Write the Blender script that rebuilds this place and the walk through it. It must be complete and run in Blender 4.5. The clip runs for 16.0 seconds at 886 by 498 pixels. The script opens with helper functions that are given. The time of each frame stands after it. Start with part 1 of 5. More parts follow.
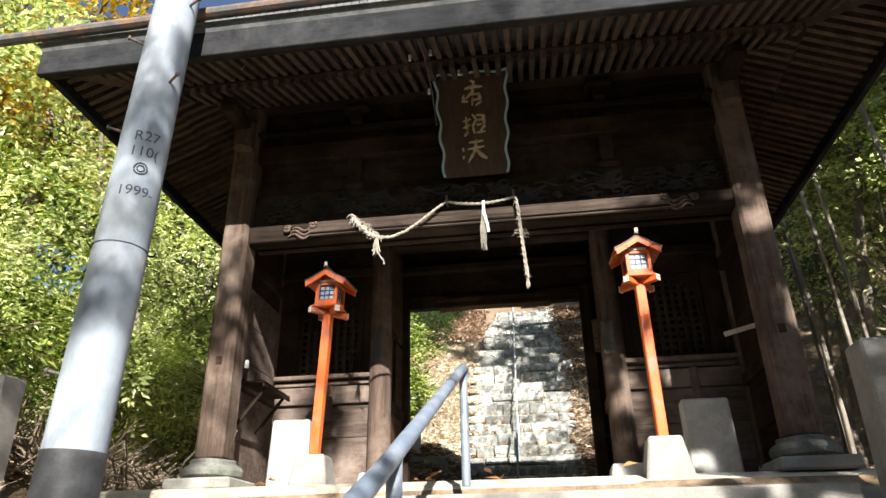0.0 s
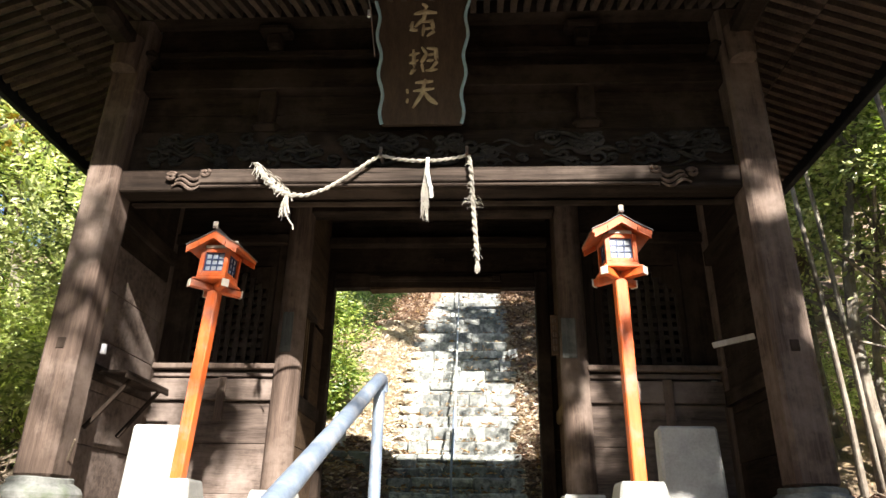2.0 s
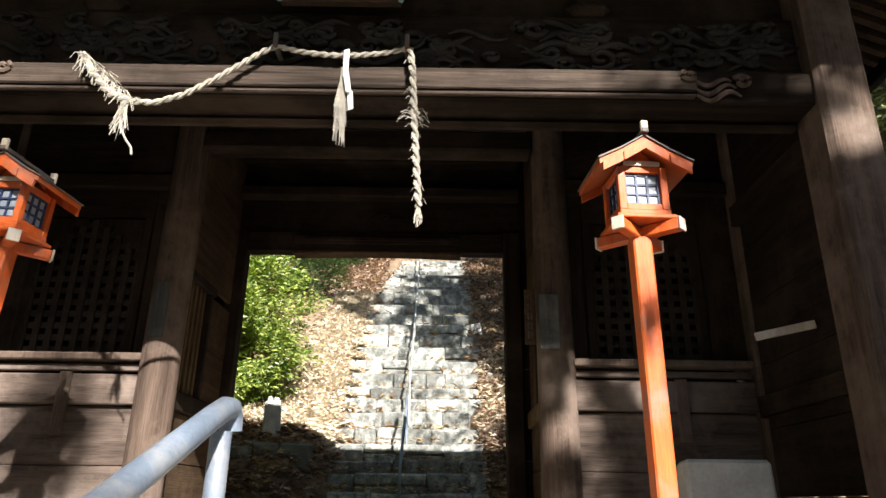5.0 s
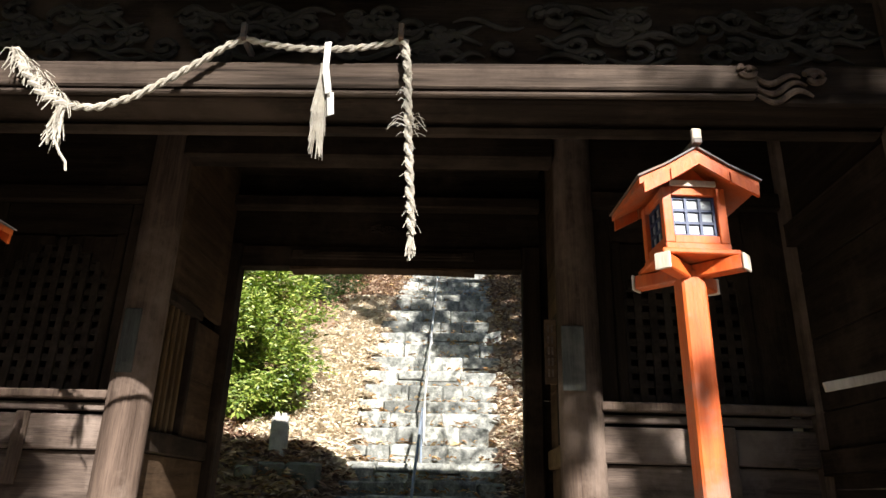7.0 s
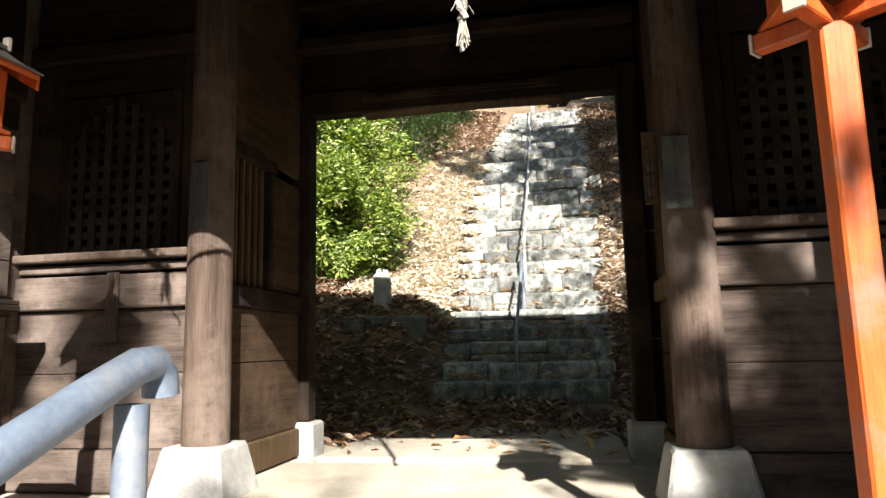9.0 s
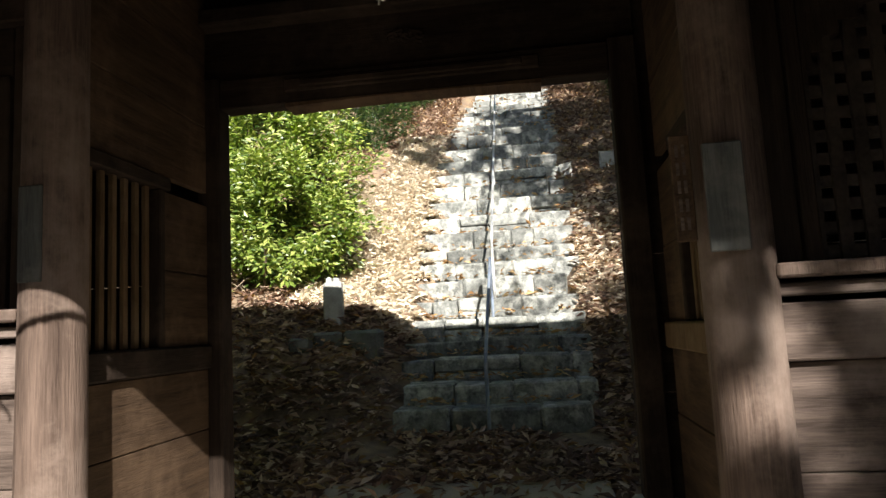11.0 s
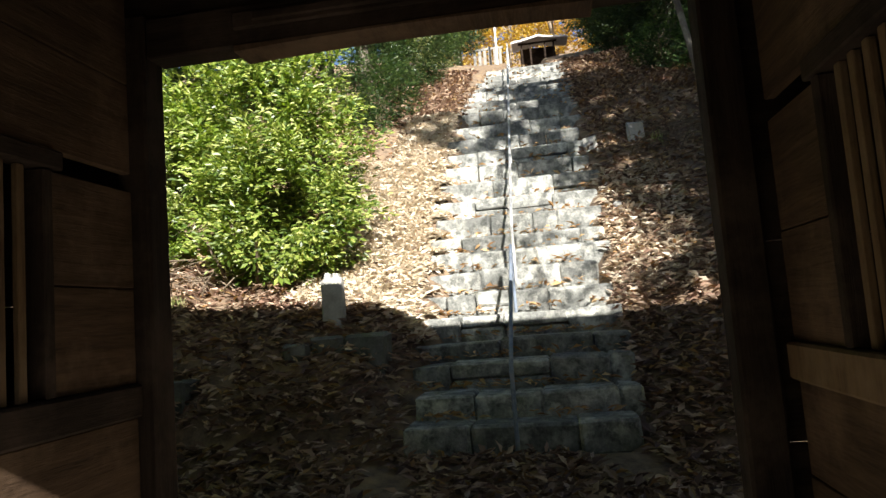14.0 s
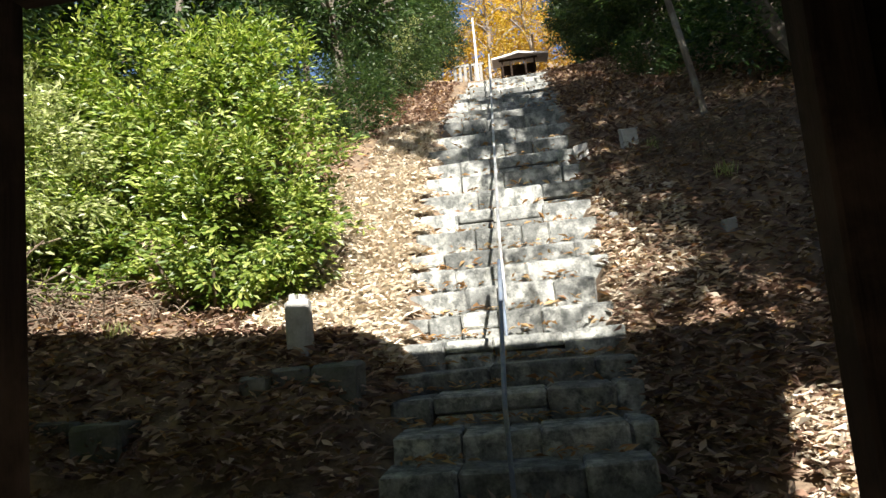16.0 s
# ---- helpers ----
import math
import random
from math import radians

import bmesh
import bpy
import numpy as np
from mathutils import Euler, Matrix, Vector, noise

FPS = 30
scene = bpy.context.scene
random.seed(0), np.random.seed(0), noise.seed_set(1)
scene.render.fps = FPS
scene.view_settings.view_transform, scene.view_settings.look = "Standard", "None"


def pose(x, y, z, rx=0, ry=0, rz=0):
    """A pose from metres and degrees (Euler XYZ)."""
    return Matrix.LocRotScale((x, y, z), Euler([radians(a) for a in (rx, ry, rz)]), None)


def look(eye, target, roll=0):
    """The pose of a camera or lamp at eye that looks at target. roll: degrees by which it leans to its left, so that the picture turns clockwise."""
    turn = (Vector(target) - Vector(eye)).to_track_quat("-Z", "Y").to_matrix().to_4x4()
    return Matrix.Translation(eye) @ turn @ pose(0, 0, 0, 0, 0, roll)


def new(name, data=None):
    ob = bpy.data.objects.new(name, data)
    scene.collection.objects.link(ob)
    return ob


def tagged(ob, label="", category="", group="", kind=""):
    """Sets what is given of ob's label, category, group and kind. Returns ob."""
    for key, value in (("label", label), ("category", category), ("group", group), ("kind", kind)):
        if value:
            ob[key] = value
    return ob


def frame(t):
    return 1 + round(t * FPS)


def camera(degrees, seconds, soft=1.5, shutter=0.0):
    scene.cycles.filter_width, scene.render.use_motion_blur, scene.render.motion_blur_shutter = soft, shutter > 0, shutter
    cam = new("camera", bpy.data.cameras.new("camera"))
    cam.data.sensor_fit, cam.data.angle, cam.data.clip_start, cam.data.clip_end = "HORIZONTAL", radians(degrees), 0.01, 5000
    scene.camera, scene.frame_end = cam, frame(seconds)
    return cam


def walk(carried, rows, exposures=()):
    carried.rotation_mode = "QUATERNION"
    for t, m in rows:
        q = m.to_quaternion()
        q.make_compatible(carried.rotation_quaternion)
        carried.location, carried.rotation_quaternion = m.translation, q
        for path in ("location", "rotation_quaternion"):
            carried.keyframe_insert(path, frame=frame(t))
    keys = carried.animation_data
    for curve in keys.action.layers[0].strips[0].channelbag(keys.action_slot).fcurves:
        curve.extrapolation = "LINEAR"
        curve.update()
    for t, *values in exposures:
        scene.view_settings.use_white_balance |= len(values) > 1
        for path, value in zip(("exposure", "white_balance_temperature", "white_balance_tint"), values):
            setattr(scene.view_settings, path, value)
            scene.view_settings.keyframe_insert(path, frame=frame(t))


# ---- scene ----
cam = camera(66.1, 16.0)
PATH = [
    (0, (0.237, -1.019, 1.999), (-0.001, 0.78, 2.839), -1.1),
    (0.5, (0.218, -0.708, 2.172), (0.018, 1.09, 3.025), -1.0),
    (1, (0.32, -0.355, 2.405), (0.123, 1.451, 3.243), 0.2),
    (1.5, (0.303, -0.009, 2.433), (0.102, 1.801, 3.26), 0.7),
    (2, (0.237, 0.324, 2.558), (0.139, 2.164, 3.335), 1.0),
    (2.5, (0.307, 0.591, 2.632), (0.288, 2.465, 3.33), 0.7),
    (3, (0.249, 0.871, 2.856), (0.041, 2.779, 3.418), 1.8),
    (3.5, (0.119, 1.179, 2.859), (-0.118, 3.071, 3.462), 1.7),
    (4, (0.092, 1.385, 2.983), (0.096, 3.291, 3.588), 0.4),
    (4.5, (0.222, 1.661, 2.981), (0.265, 3.551, 3.634), 0.8),
    (4.7, (0.317, 1.787, 3.021), (0.325, 3.663, 3.715), 0.5),
    (6.8, (0.434, 2.445, 3.429), (0.422, 4.327, 4.105), 1.4),
    (7, (0.445, 2.464, 3.453), (0.379, 4.341, 4.139), 1.6),
    (7.5, (0.502, 2.534, 3.487), (0.319, 4.411, 4.155), 2.9),
    (8, (0.546, 2.555, 3.488), (0.334, 4.44, 4.121), 2.2),
    (8.5, (0.551, 2.611, 3.461), (0.302, 4.52, 4.003), -0.6),
    (9, (0.523, 2.89, 3.38), (0.16, 4.835, 3.67), -1.3),
    (9.5, (0.453, 3.246, 3.481), (0.101, 5.203, 3.694), -2.5),
    (9.7, (0.44, 3.345, 3.545), (0.165, 5.31, 3.76), -2.5),
    (11.8, (0.415, 4.25, 3.868), (0.152, 6.218, 4.105), -3.0),
    (12, (0.417, 4.309, 3.862), (0.153, 6.278, 4.093), -2.6),
    (12.5, (0.454, 4.502, 3.919), (0.193, 6.474, 4.123), -3.6),
    (13, (0.426, 4.667, 3.929), (0.021, 6.614, 4.141), -4.3),
    (13.5, (0.314, 4.906, 3.961), (-0.066, 6.86, 4.159), -4.3),
    (14, (0.261, 5.072, 3.992), (-0.044, 7.04, 4.183), -4.4),
    (14.5, (0.259, 5.293, 4.037), (-0.129, 7.247, 4.211), -4.5),
    (15, (0.293, 5.481, 4.04), (-0.197, 7.409, 4.242), -5.4),
    (15.5, (0.219, 5.691, 4.033), (-0.247, 7.624, 4.249), -5.2),
    (16, (0.139, 5.956, 4.039), (-0.109, 7.926, 4.283), -5.2),
]
walk(cam, [(t, look(eye, target, roll)) for t, eye, target, roll in PATH], [(0.0, 1.9), (1.0, 2.2), (2.0, 2.3), (4.5, 1.9), (7.0, 1.85), (9.5, 1.95), (12.5, 1.65), (14.0, 1.75), (16.0, 1.65)])

# ---- light ----
SUN = Vector((-0.33, 0.95, -0.60)).normalized()      # the way the sunlight travels
world = bpy.data.worlds.new("world")
scene.world = world
world.use_nodes = True
wn = world.node_tree.nodes
sky = wn.new("ShaderNodeTexSky")
sky.sky_type, sky.sun_disc = "NISHITA", False
sky.sun_elevation = math.asin(-SUN.z)
sky.sun_rotation = math.atan2(-SUN.x, -SUN.y)
world.node_tree.links.new(sky.outputs[0], wn["Background"].inputs[0])
sky.air_density, sky.dust_density = 0.7, 0.5
wn["Background"].inputs[1].default_value = 0.05
sun_data = bpy.data.lights.new("sun", "SUN")
sun_data.energy, sun_data.angle, sun_data.color = 5.0, radians(0.53), (1.0, 0.95, 0.87)
sun = new("sun", sun_data)
sun.matrix_world = look((0, -20, 20), Vector((0, -20, 20)) + SUN)


# ---- building helpers ----
def box(bm, x0, x1, y0, y1, z0, z1, bevel=0.0, m=None):
    r = bmesh.ops.create_cube(bm, size=1.0)
    for v in r["verts"]:
        v.co = Vector((x0 + (v.co.x + 0.5) * (x1 - x0), y0 + (v.co.y + 0.5) * (y1 - y0), z0 + (v.co.z + 0.5) * (z1 - z0)))
    vs = r["verts"]
    if bevel:
        es = list({e for v in vs for e in v.link_edges})
        r2 = bmesh.ops.bevel(bm, geom=es, offset=bevel, segments=1, affect="EDGES")
        vs = list({v for f in r2["faces"] for v in f.verts} | {v for v in vs if v.is_valid})
    if m is not None:
        bmesh.ops.transform(bm, matrix=m, verts=vs)
    return vs


def rod(bm, a, b, r0, r1=None, n=12, caps=True):
    a, b = Vector(a), Vector(b)
    r1 = r0 if r1 is None else r1
    d = b - a
    m = Matrix.Translation((a + b) / 2) @ d.to_track_quat("Z", "Y").to_matrix().to_4x4()
    return bmesh.ops.create_cone(bm, cap_ends=caps, segments=n, radius1=r0, radius2=max(r1, 1e-4), depth=d.length, matrix=m)["verts"]


def finish(bm, name, material, smooth=False):
    me = bpy.data.meshes.new(name)
    bmesh.ops.recalc_face_normals(bm, faces=bm.faces)
    bm.to_mesh(me)
    bm.free()
    if material is not None:
        me.materials.append(material)
    if smooth:
        me.shade_smooth()
        me.set_sharp_from_angle(angle=radians(35))
    return me


def part(name, bm, material, parent, label="", smooth=False):
    ob = new(name, finish(bm, name, material, smooth))
    ob.parent = parent
    if parent.parent is None and parent.data is None:
        ob.matrix_parent_inverse = Matrix.Translation(-parent.location)
    if label:
        tagged(ob, label)
    return ob


def slab_part(name, b, material, parent, label="", bevel=0.006):
    bm = bmesh.new()
    box(bm, *b, bevel=bevel)
    return part(name, bm, material, parent, label)


def thing(name, label, category, at=(0, 0, 0), group="", kind=""):
    e = new(name)
    e.empty_display_size = 0.1
    e.location = at
    return tagged(e, label, category, group, kind)


def structure(name, bm, material, label, category, smooth=False):
    return tagged(new(name, finish(bm, name, material, smooth)), label, category, "", "structure")


# ---- materials ----
def nodes_of(name):
    m = bpy.data.materials.new(name)
    m.use_nodes = True
    t = m.node_tree
    return m, t, t.nodes["Principled BSDF"]


def add(t, kind, **inputs):
    n = t.nodes.new(kind)
    for k, v in inputs.items():
        n.inputs[k.replace("_", " ")].default_value = v
    return n


def ramp(t, stops):
    n = t.nodes.new("ShaderNodeValToRGB")
    el = n.color_ramp.elements
    while len(el) < len(stops):
        el.new(0.5)
    for e, (p, c) in zip(el, stops):
        e.position, e.color = p, (*c, 1)
    return n


def surface(name, dark, light, scale=(1, 1, 1), noise_scale=6.0, rough=0.8, bump=0.3, detail_scale=60.0, stain=None, stain_scale=1.2, per_object=0.0, metallic=0.0, spec=0.3):
    """Colour from two noises, optional stains, bump; scale stretches the grain."""
    m, t, p = nodes_of(name)
    L = t.links.new
    co = t.nodes.new("ShaderNodeTexCoord")
    mp = add(t, "ShaderNodeMapping", Scale=scale)
    L(co.outputs["Object"], mp.inputs[0])
    if per_object:
        oi = t.nodes.new("ShaderNodeObjectInfo")
        sh = t.nodes.new("ShaderNodeVectorMath")
        sh.operation = "MULTIPLY"
        L(oi.outputs["Random"], sh.inputs[0])
        sh.inputs[1].default_value = (17.3, 9.1, 23.7)
        L(sh.outputs[0], mp.inputs["Location"])
    n1 = add(t, "ShaderNodeTexNoise", Scale=noise_scale, Detail=6.0, Roughness=0.6)
    n2 = add(t, "ShaderNodeTexNoise", Scale=detail_scale, Detail=5.0, Roughness=0.65)
    L(mp.outputs[0], n1.inputs["Vector"])
    L(mp.outputs[0], n2.inputs["Vector"])
    mix = t.nodes.new("ShaderNodeMath")
    mix.operation = "MULTIPLY_ADD"
    L(n1.outputs["Fac"], mix.inputs[0])
    mix.inputs[1].default_value = 0.6
    hf = t.nodes.new("ShaderNodeMath")
    hf.operation = "MULTIPLY"
    L(n2.outputs["Fac"], hf.inputs[0])
    hf.inputs[1].default_value = 0.4
    L(hf.outputs[0], mix.inputs[2])
    r = ramp(t, [(0.34, dark), (0.66, light)])
    L(mix.outputs[0], r.inputs[0])
    col = r.outputs[0]
    if stain:
        n3 = add(t, "ShaderNodeTexNoise", Scale=stain_scale, Detail=8.0, Roughness=0.7)
        L(co.outputs["Object"], n3.inputs["Vector"])
        r3 = ramp(t, [(0.48, (0, 0, 0)), (0.66, (1, 1, 1))])
        L(n3.outputs["Fac"], r3.inputs[0])
        mx = t.nodes.new("ShaderNodeMix")
        mx.data_type = "RGBA"
        L(r3.outputs[0], mx.inputs[0])
        L(col, mx.inputs[6])
        mx.inputs[7].default_value = (*stain, 1)
        col = mx.outputs[2]
    if per_object:
        hs = t.nodes.new("ShaderNodeHueSaturation")
        mr = t.nodes.new("ShaderNodeMapRange")
        L(oi.outputs["Random"], mr.inputs[0])
        mr.inputs[3].default_value, mr.inputs[4].default_value = 1 - per_object, 1 + per_object
        L(mr.outputs[0], hs.inputs["Value"])
        L(col, hs.inputs["Color"])
        col = hs.outputs[0]
    L(col, p.inputs["Base Color"])
    p.inputs["Roughness"].default_value = rough
    p.inputs["Metallic"].default_value = metallic
    p.inputs["Specular IOR Level"].default_value = spec
    if bump:
        b = add(t, "ShaderNodeBump", Strength=bump, Distance=0.02)
        L(mix.outputs[0], b.inputs["Height"])
        L(b.outputs[0], p.inputs["Normal"])
    return m


# near-black wood: the deep shade under the eaves is put into these tones
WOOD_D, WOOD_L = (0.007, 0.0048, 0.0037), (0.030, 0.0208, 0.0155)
wood_x = surface("shade_dark_wood_x", WOOD_D, WOOD_L, (0.6, 9, 9), 2.2, 0.85, 0.5, 14, (0.048, 0.034, 0.026), 1.5, 0.18, 0.0, 0.08)
wood_y = surface("shade_dark_wood_y", WOOD_D, WOOD_L, (9, 0.6, 9), 2.2, 0.85, 0.5, 14, (0.048, 0.034, 0.026), 1.5, 0.18, 0.0, 0.08)
wood_z = surface("shade_dark_wood_z", WOOD_D, WOOD_L, (9, 9, 0.6), 2.2, 0.85, 0.5, 14, (0.048, 0.034, 0.026), 1.5, 0.18, 0.0, 0.08)
# lighter copy for worn boards in the sun; part of the sunlight is in its colour
panel_wood = surface("sunlit_worn_panel_wood", (0.0324, 0.02322, 0.0189), (0.1296, 0.0972, 0.081), (0.6, 9, 9), 2.2, 0.85, 0.5, 14, (0.1782, 0.1404, 0.121), 1.4, 0.12, 0.0, 0.12)
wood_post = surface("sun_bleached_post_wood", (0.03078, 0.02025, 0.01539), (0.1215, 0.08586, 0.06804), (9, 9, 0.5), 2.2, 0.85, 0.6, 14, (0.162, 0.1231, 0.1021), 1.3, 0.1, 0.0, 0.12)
wood_roof = surface("rafter_wood", (0.0225, 0.015, 0.01125), (0.1013, 0.07125, 0.051), (3, 3, 3), 2.5, 0.85, 0.4, 20, None, 1.0, 0.4)
concrete = surface("concrete", (0.17, 0.165, 0.15), (0.29, 0.28, 0.262), (1, 1, 1), 5, 0.9, 0.25, 70, (0.17, 0.165, 0.15), 2.0)
stone = surface("step_stone", (0.045, 0.050, 0.047), (0.27, 0.275, 0.26), (1, 1, 1), 7, 0.9, 1.2, 30, (0.46, 0.46, 0.42), 5.0, 0.3)
earth = surface("leafy_earth", (0.07, 0.05, 0.036), (0.24, 0.175, 0.12), (1, 1, 1), 7, 0.95, 0.9, 35, (0.30, 0.21, 0.12), 1.5)
vermilion = surface("vermilion_paint", (0.36, 0.055, 0.010), (0.58, 0.122, 0.024), (8, 8, 0.5), 2.4, 0.5, 0.4, 16, (0.30, 0.12, 0.08), 4.5, 0.06)
steel = surface("galvanised_pipe", (0.123, 0.1558, 0.2132), (0.2214, 0.2706, 0.3444), (1, 1, 1), 8, 0.5, 0.15, 60, (0.2952, 0.3034, 0.328), 6.0, 0, 0.25, 0.5)
pole_mat = surface("concrete_pole", (0.1716, 0.2046, 0.2442), (0.2508, 0.2838, 0.3234), (1, 1, 0.4), 4, 0.8, 0.15, 40, (0.3036, 0.3234, 0.3432), 1.4)
# ---- more materials ----
dark_tile = surface("dark_roof_tile", (0.05, 0.055, 0.06), (0.12, 0.125, 0.13), (1, 1, 1), 6, 0.6, 0.3, 40, (0.16, 0.16, 0.15), 2.0)
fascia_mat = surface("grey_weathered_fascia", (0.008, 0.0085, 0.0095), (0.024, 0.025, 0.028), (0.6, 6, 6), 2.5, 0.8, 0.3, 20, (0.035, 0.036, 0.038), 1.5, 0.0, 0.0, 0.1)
straw = surface("straw_rope", (0.2106, 0.1911, 0.1599), (0.4524, 0.4212, 0.3705), (1, 1, 1), 30, 0.9, 0.6, 160, (0.39, 0.351, 0.2886), 20)
paper = surface("white_paper", (0.72, 0.71, 0.68), (0.82, 0.81, 0.78), (1, 1, 1), 10, 0.8, 0.1, 60)
white_metal = surface("bright_pipe", (0.55, 0.56, 0.57), (0.72, 0.73, 0.74), (1, 1, 1), 9, 0.4, 0.05, 70, (0.45, 0.43, 0.40), 4.0, 0, 0.4, 0.5)
band_mat = surface("dark_rubber_band", (0.012, 0.013, 0.016), (0.035, 0.037, 0.04), (1, 1, 1), 5, 0.6, 0.15, 50, (0.06, 0.06, 0.06), 2.0)
gilt = surface("faded_gilt", (0.36, 0.28, 0.17), (0.52, 0.43, 0.28), (1, 1, 1), 25, 0.65, 0.4, 90, (0.22, 0.16, 0.10), 12)
blue_frame = surface("faded_blue_edge", (0.22, 0.36, 0.42), (0.40, 0.55, 0.60), (1, 1, 1), 12, 0.8, 0.3, 60, (0.30, 0.36, 0.36), 6)
plaque_wood = surface("plaque_wood", (0.033, 0.0204, 0.0132), (0.078, 0.0498, 0.0312), (9, 9, 0.8), 2.0, 0.7, 0.4, 14, None)
navy = surface("navy_lattice", (0.02, 0.03, 0.075), (0.035, 0.055, 0.12), (1, 1, 1), 20, 0.5, 0.1, 60)
# mid pale tone, with some of the sky's reflection put into the colour
pane = surface("frosted_pane", (0.20, 0.23, 0.27), (0.34, 0.37, 0.41), (1, 1, 1), 6, 0.35, 0.05, 40)
ink = surface("stencil_ink", (0.03, 0.04, 0.06), (0.07, 0.08, 0.10), (1, 1, 1), 40, 0.8, 0.0, 90)
pale_wood = surface("pale_new_wood", (0.40, 0.33, 0.26), (0.58, 0.51, 0.43), (8, 8, 0.8), 3, 0.8, 0.2, 20, None, 1, 0.1)
ochre_wood = surface("ochre_wood", (0.05, 0.031, 0.017), (0.115, 0.074, 0.038), (9, 9, 0.7), 2.4, 0.8, 0.4, 14, (0.13, 0.092, 0.056), 1.5, 0.15, 0.0, 0.12)
passage_wood = surface("brown_passage_wood", (0.022, 0.0135, 0.0085), (0.082, 0.051, 0.030), (9, 0.6, 9), 2.2, 0.85, 0.5, 14, (0.11, 0.072, 0.046), 1.5, 0.15, 0.0, 0.12)
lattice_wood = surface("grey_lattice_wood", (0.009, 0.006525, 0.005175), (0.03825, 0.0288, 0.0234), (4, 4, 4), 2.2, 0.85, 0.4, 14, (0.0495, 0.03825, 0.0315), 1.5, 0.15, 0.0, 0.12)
pale_tile = surface("pale_grey_tile", (0.30, 0.31, 0.33), (0.50, 0.51, 0.53), (1, 1, 1), 4, 0.6, 0.2, 30, (0.22, 0.22, 0.23), 2.0)
grey_board = surface("greyed_board", (0.030, 0.032, 0.030), (0.085, 0.088, 0.084), (9, 9, 0.7), 2.2, 0.85, 0.4, 14, (0.11, 0.105, 0.095), 3.0, 0.1, 0.0, 0.1)
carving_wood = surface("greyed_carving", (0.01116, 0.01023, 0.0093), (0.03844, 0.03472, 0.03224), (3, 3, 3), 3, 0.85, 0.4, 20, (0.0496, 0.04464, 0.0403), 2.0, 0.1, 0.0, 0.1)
beam_wood = surface("streaked_beam_wood", (0.013, 0.0095, 0.0075), (0.105, 0.078, 0.062), (0.35, 10, 10), 2.4, 0.85, 0.7, 9, (0.030, 0.022, 0.018), 1.6, 0.1, 0.0, 0.12)
base_stone = surface("dressed_base_stone", (0.288, 0.28, 0.264), (0.44, 0.432, 0.408), (1, 1, 1), 6, 0.9, 0.5, 50, (0.224, 0.22, 0.208), 2.2, 0.1)
moss_stone = surface("mossy_stone", (0.06, 0.062, 0.057), (0.185, 0.185, 0.172), (1, 1, 1), 6, 0.95, 0.8, 40, (0.085, 0.10, 0.066), 3.0, 0.15)
bark = surface("grey_brown_bark", (0.07, 0.055, 0.043), (0.21, 0.175, 0.14), (5, 5, 0.8), 3, 0.95, 1.0, 25, (0.26, 0.24, 0.20), 2.0, 0.25)
floor_mat = surface("worn_concrete_floor", (0.34, 0.305, 0.25), (0.50, 0.455, 0.38), (1, 1, 1), 2.5, 0.9, 0.3, 40, (0.36, 0.31, 0.24), 1.1)
tin = surface("rusty_tin", (0.05, 0.05, 0.05), (0.12, 0.11, 0.11), (1, 1, 1), 10, 0.6, 0.1, 60, (0.20, 0.10, 0.05), 5)
white_paint = surface("white_paint", (0.62, 0.63, 0.66), (0.8, 0.8, 0.8), (1, 1, 1), 6, 0.6, 0.05, 60)


def leaf_material(name, a, b, c, gloss=0.5, through_light=0.35):
    m, t, p = nodes_of(name)
    L = t.links.new
    geo = t.nodes.new("ShaderNodeNewGeometry")
    r = ramp(t, [(0.0, a), (0.55, b), (1.0, c)])
    L(geo.outputs["Random Per Island"], r.inputs[0])
    oi = t.nodes.new("ShaderNodeObjectInfo")
    mr = t.nodes.new("ShaderNodeMapRange")
    mr.inputs[3].default_value, mr.inputs[4].default_value = 0.7, 1.25
    L(oi.outputs["Random"], mr.inputs[0])
    hs = t.nodes.new("ShaderNodeHueSaturation")
    L(mr.outputs[0], hs.inputs["Value"])
    L(r.outputs[0], hs.inputs["Color"])
    n = add(t, "ShaderNodeTexNoise", Scale=25.0, Detail=3.0)
    co = t.nodes.new("ShaderNodeTexCoord")
    L(co.outputs["Object"], n.inputs["Vector"])
    b2 = add(t, "ShaderNodeBump", Strength=0.3, Distance=0.01)
    L(n.outputs["Fac"], b2.inputs["Height"])
    L(b2.outputs[0], p.inputs["Normal"])
    L(hs.outputs[0], p.inputs["Base Color"])
    p.inputs["Roughness"].default_value = gloss
    p.inputs["Specular IOR Level"].default_value = 0.55
    tr = t.nodes.new("ShaderNodeBsdfTranslucent")
    br = t.nodes.new("ShaderNodeHueSaturation")
    br.inputs["Saturation"].default_value, br.inputs["Value"].default_value = 1.15, 1.5
    L(hs.outputs[0], br.inputs["Color"])
    L(br.outputs[0], tr.inputs["Color"])
    mx = t.nodes.new("ShaderNodeMixShader")
    mx.inputs[0].default_value = through_light
    L(p.outputs[0], mx.inputs[1])
    L(tr.outputs[0], mx.inputs[2])
    L(mx.outputs[0], t.nodes["Material Output"].inputs[0])
    return m


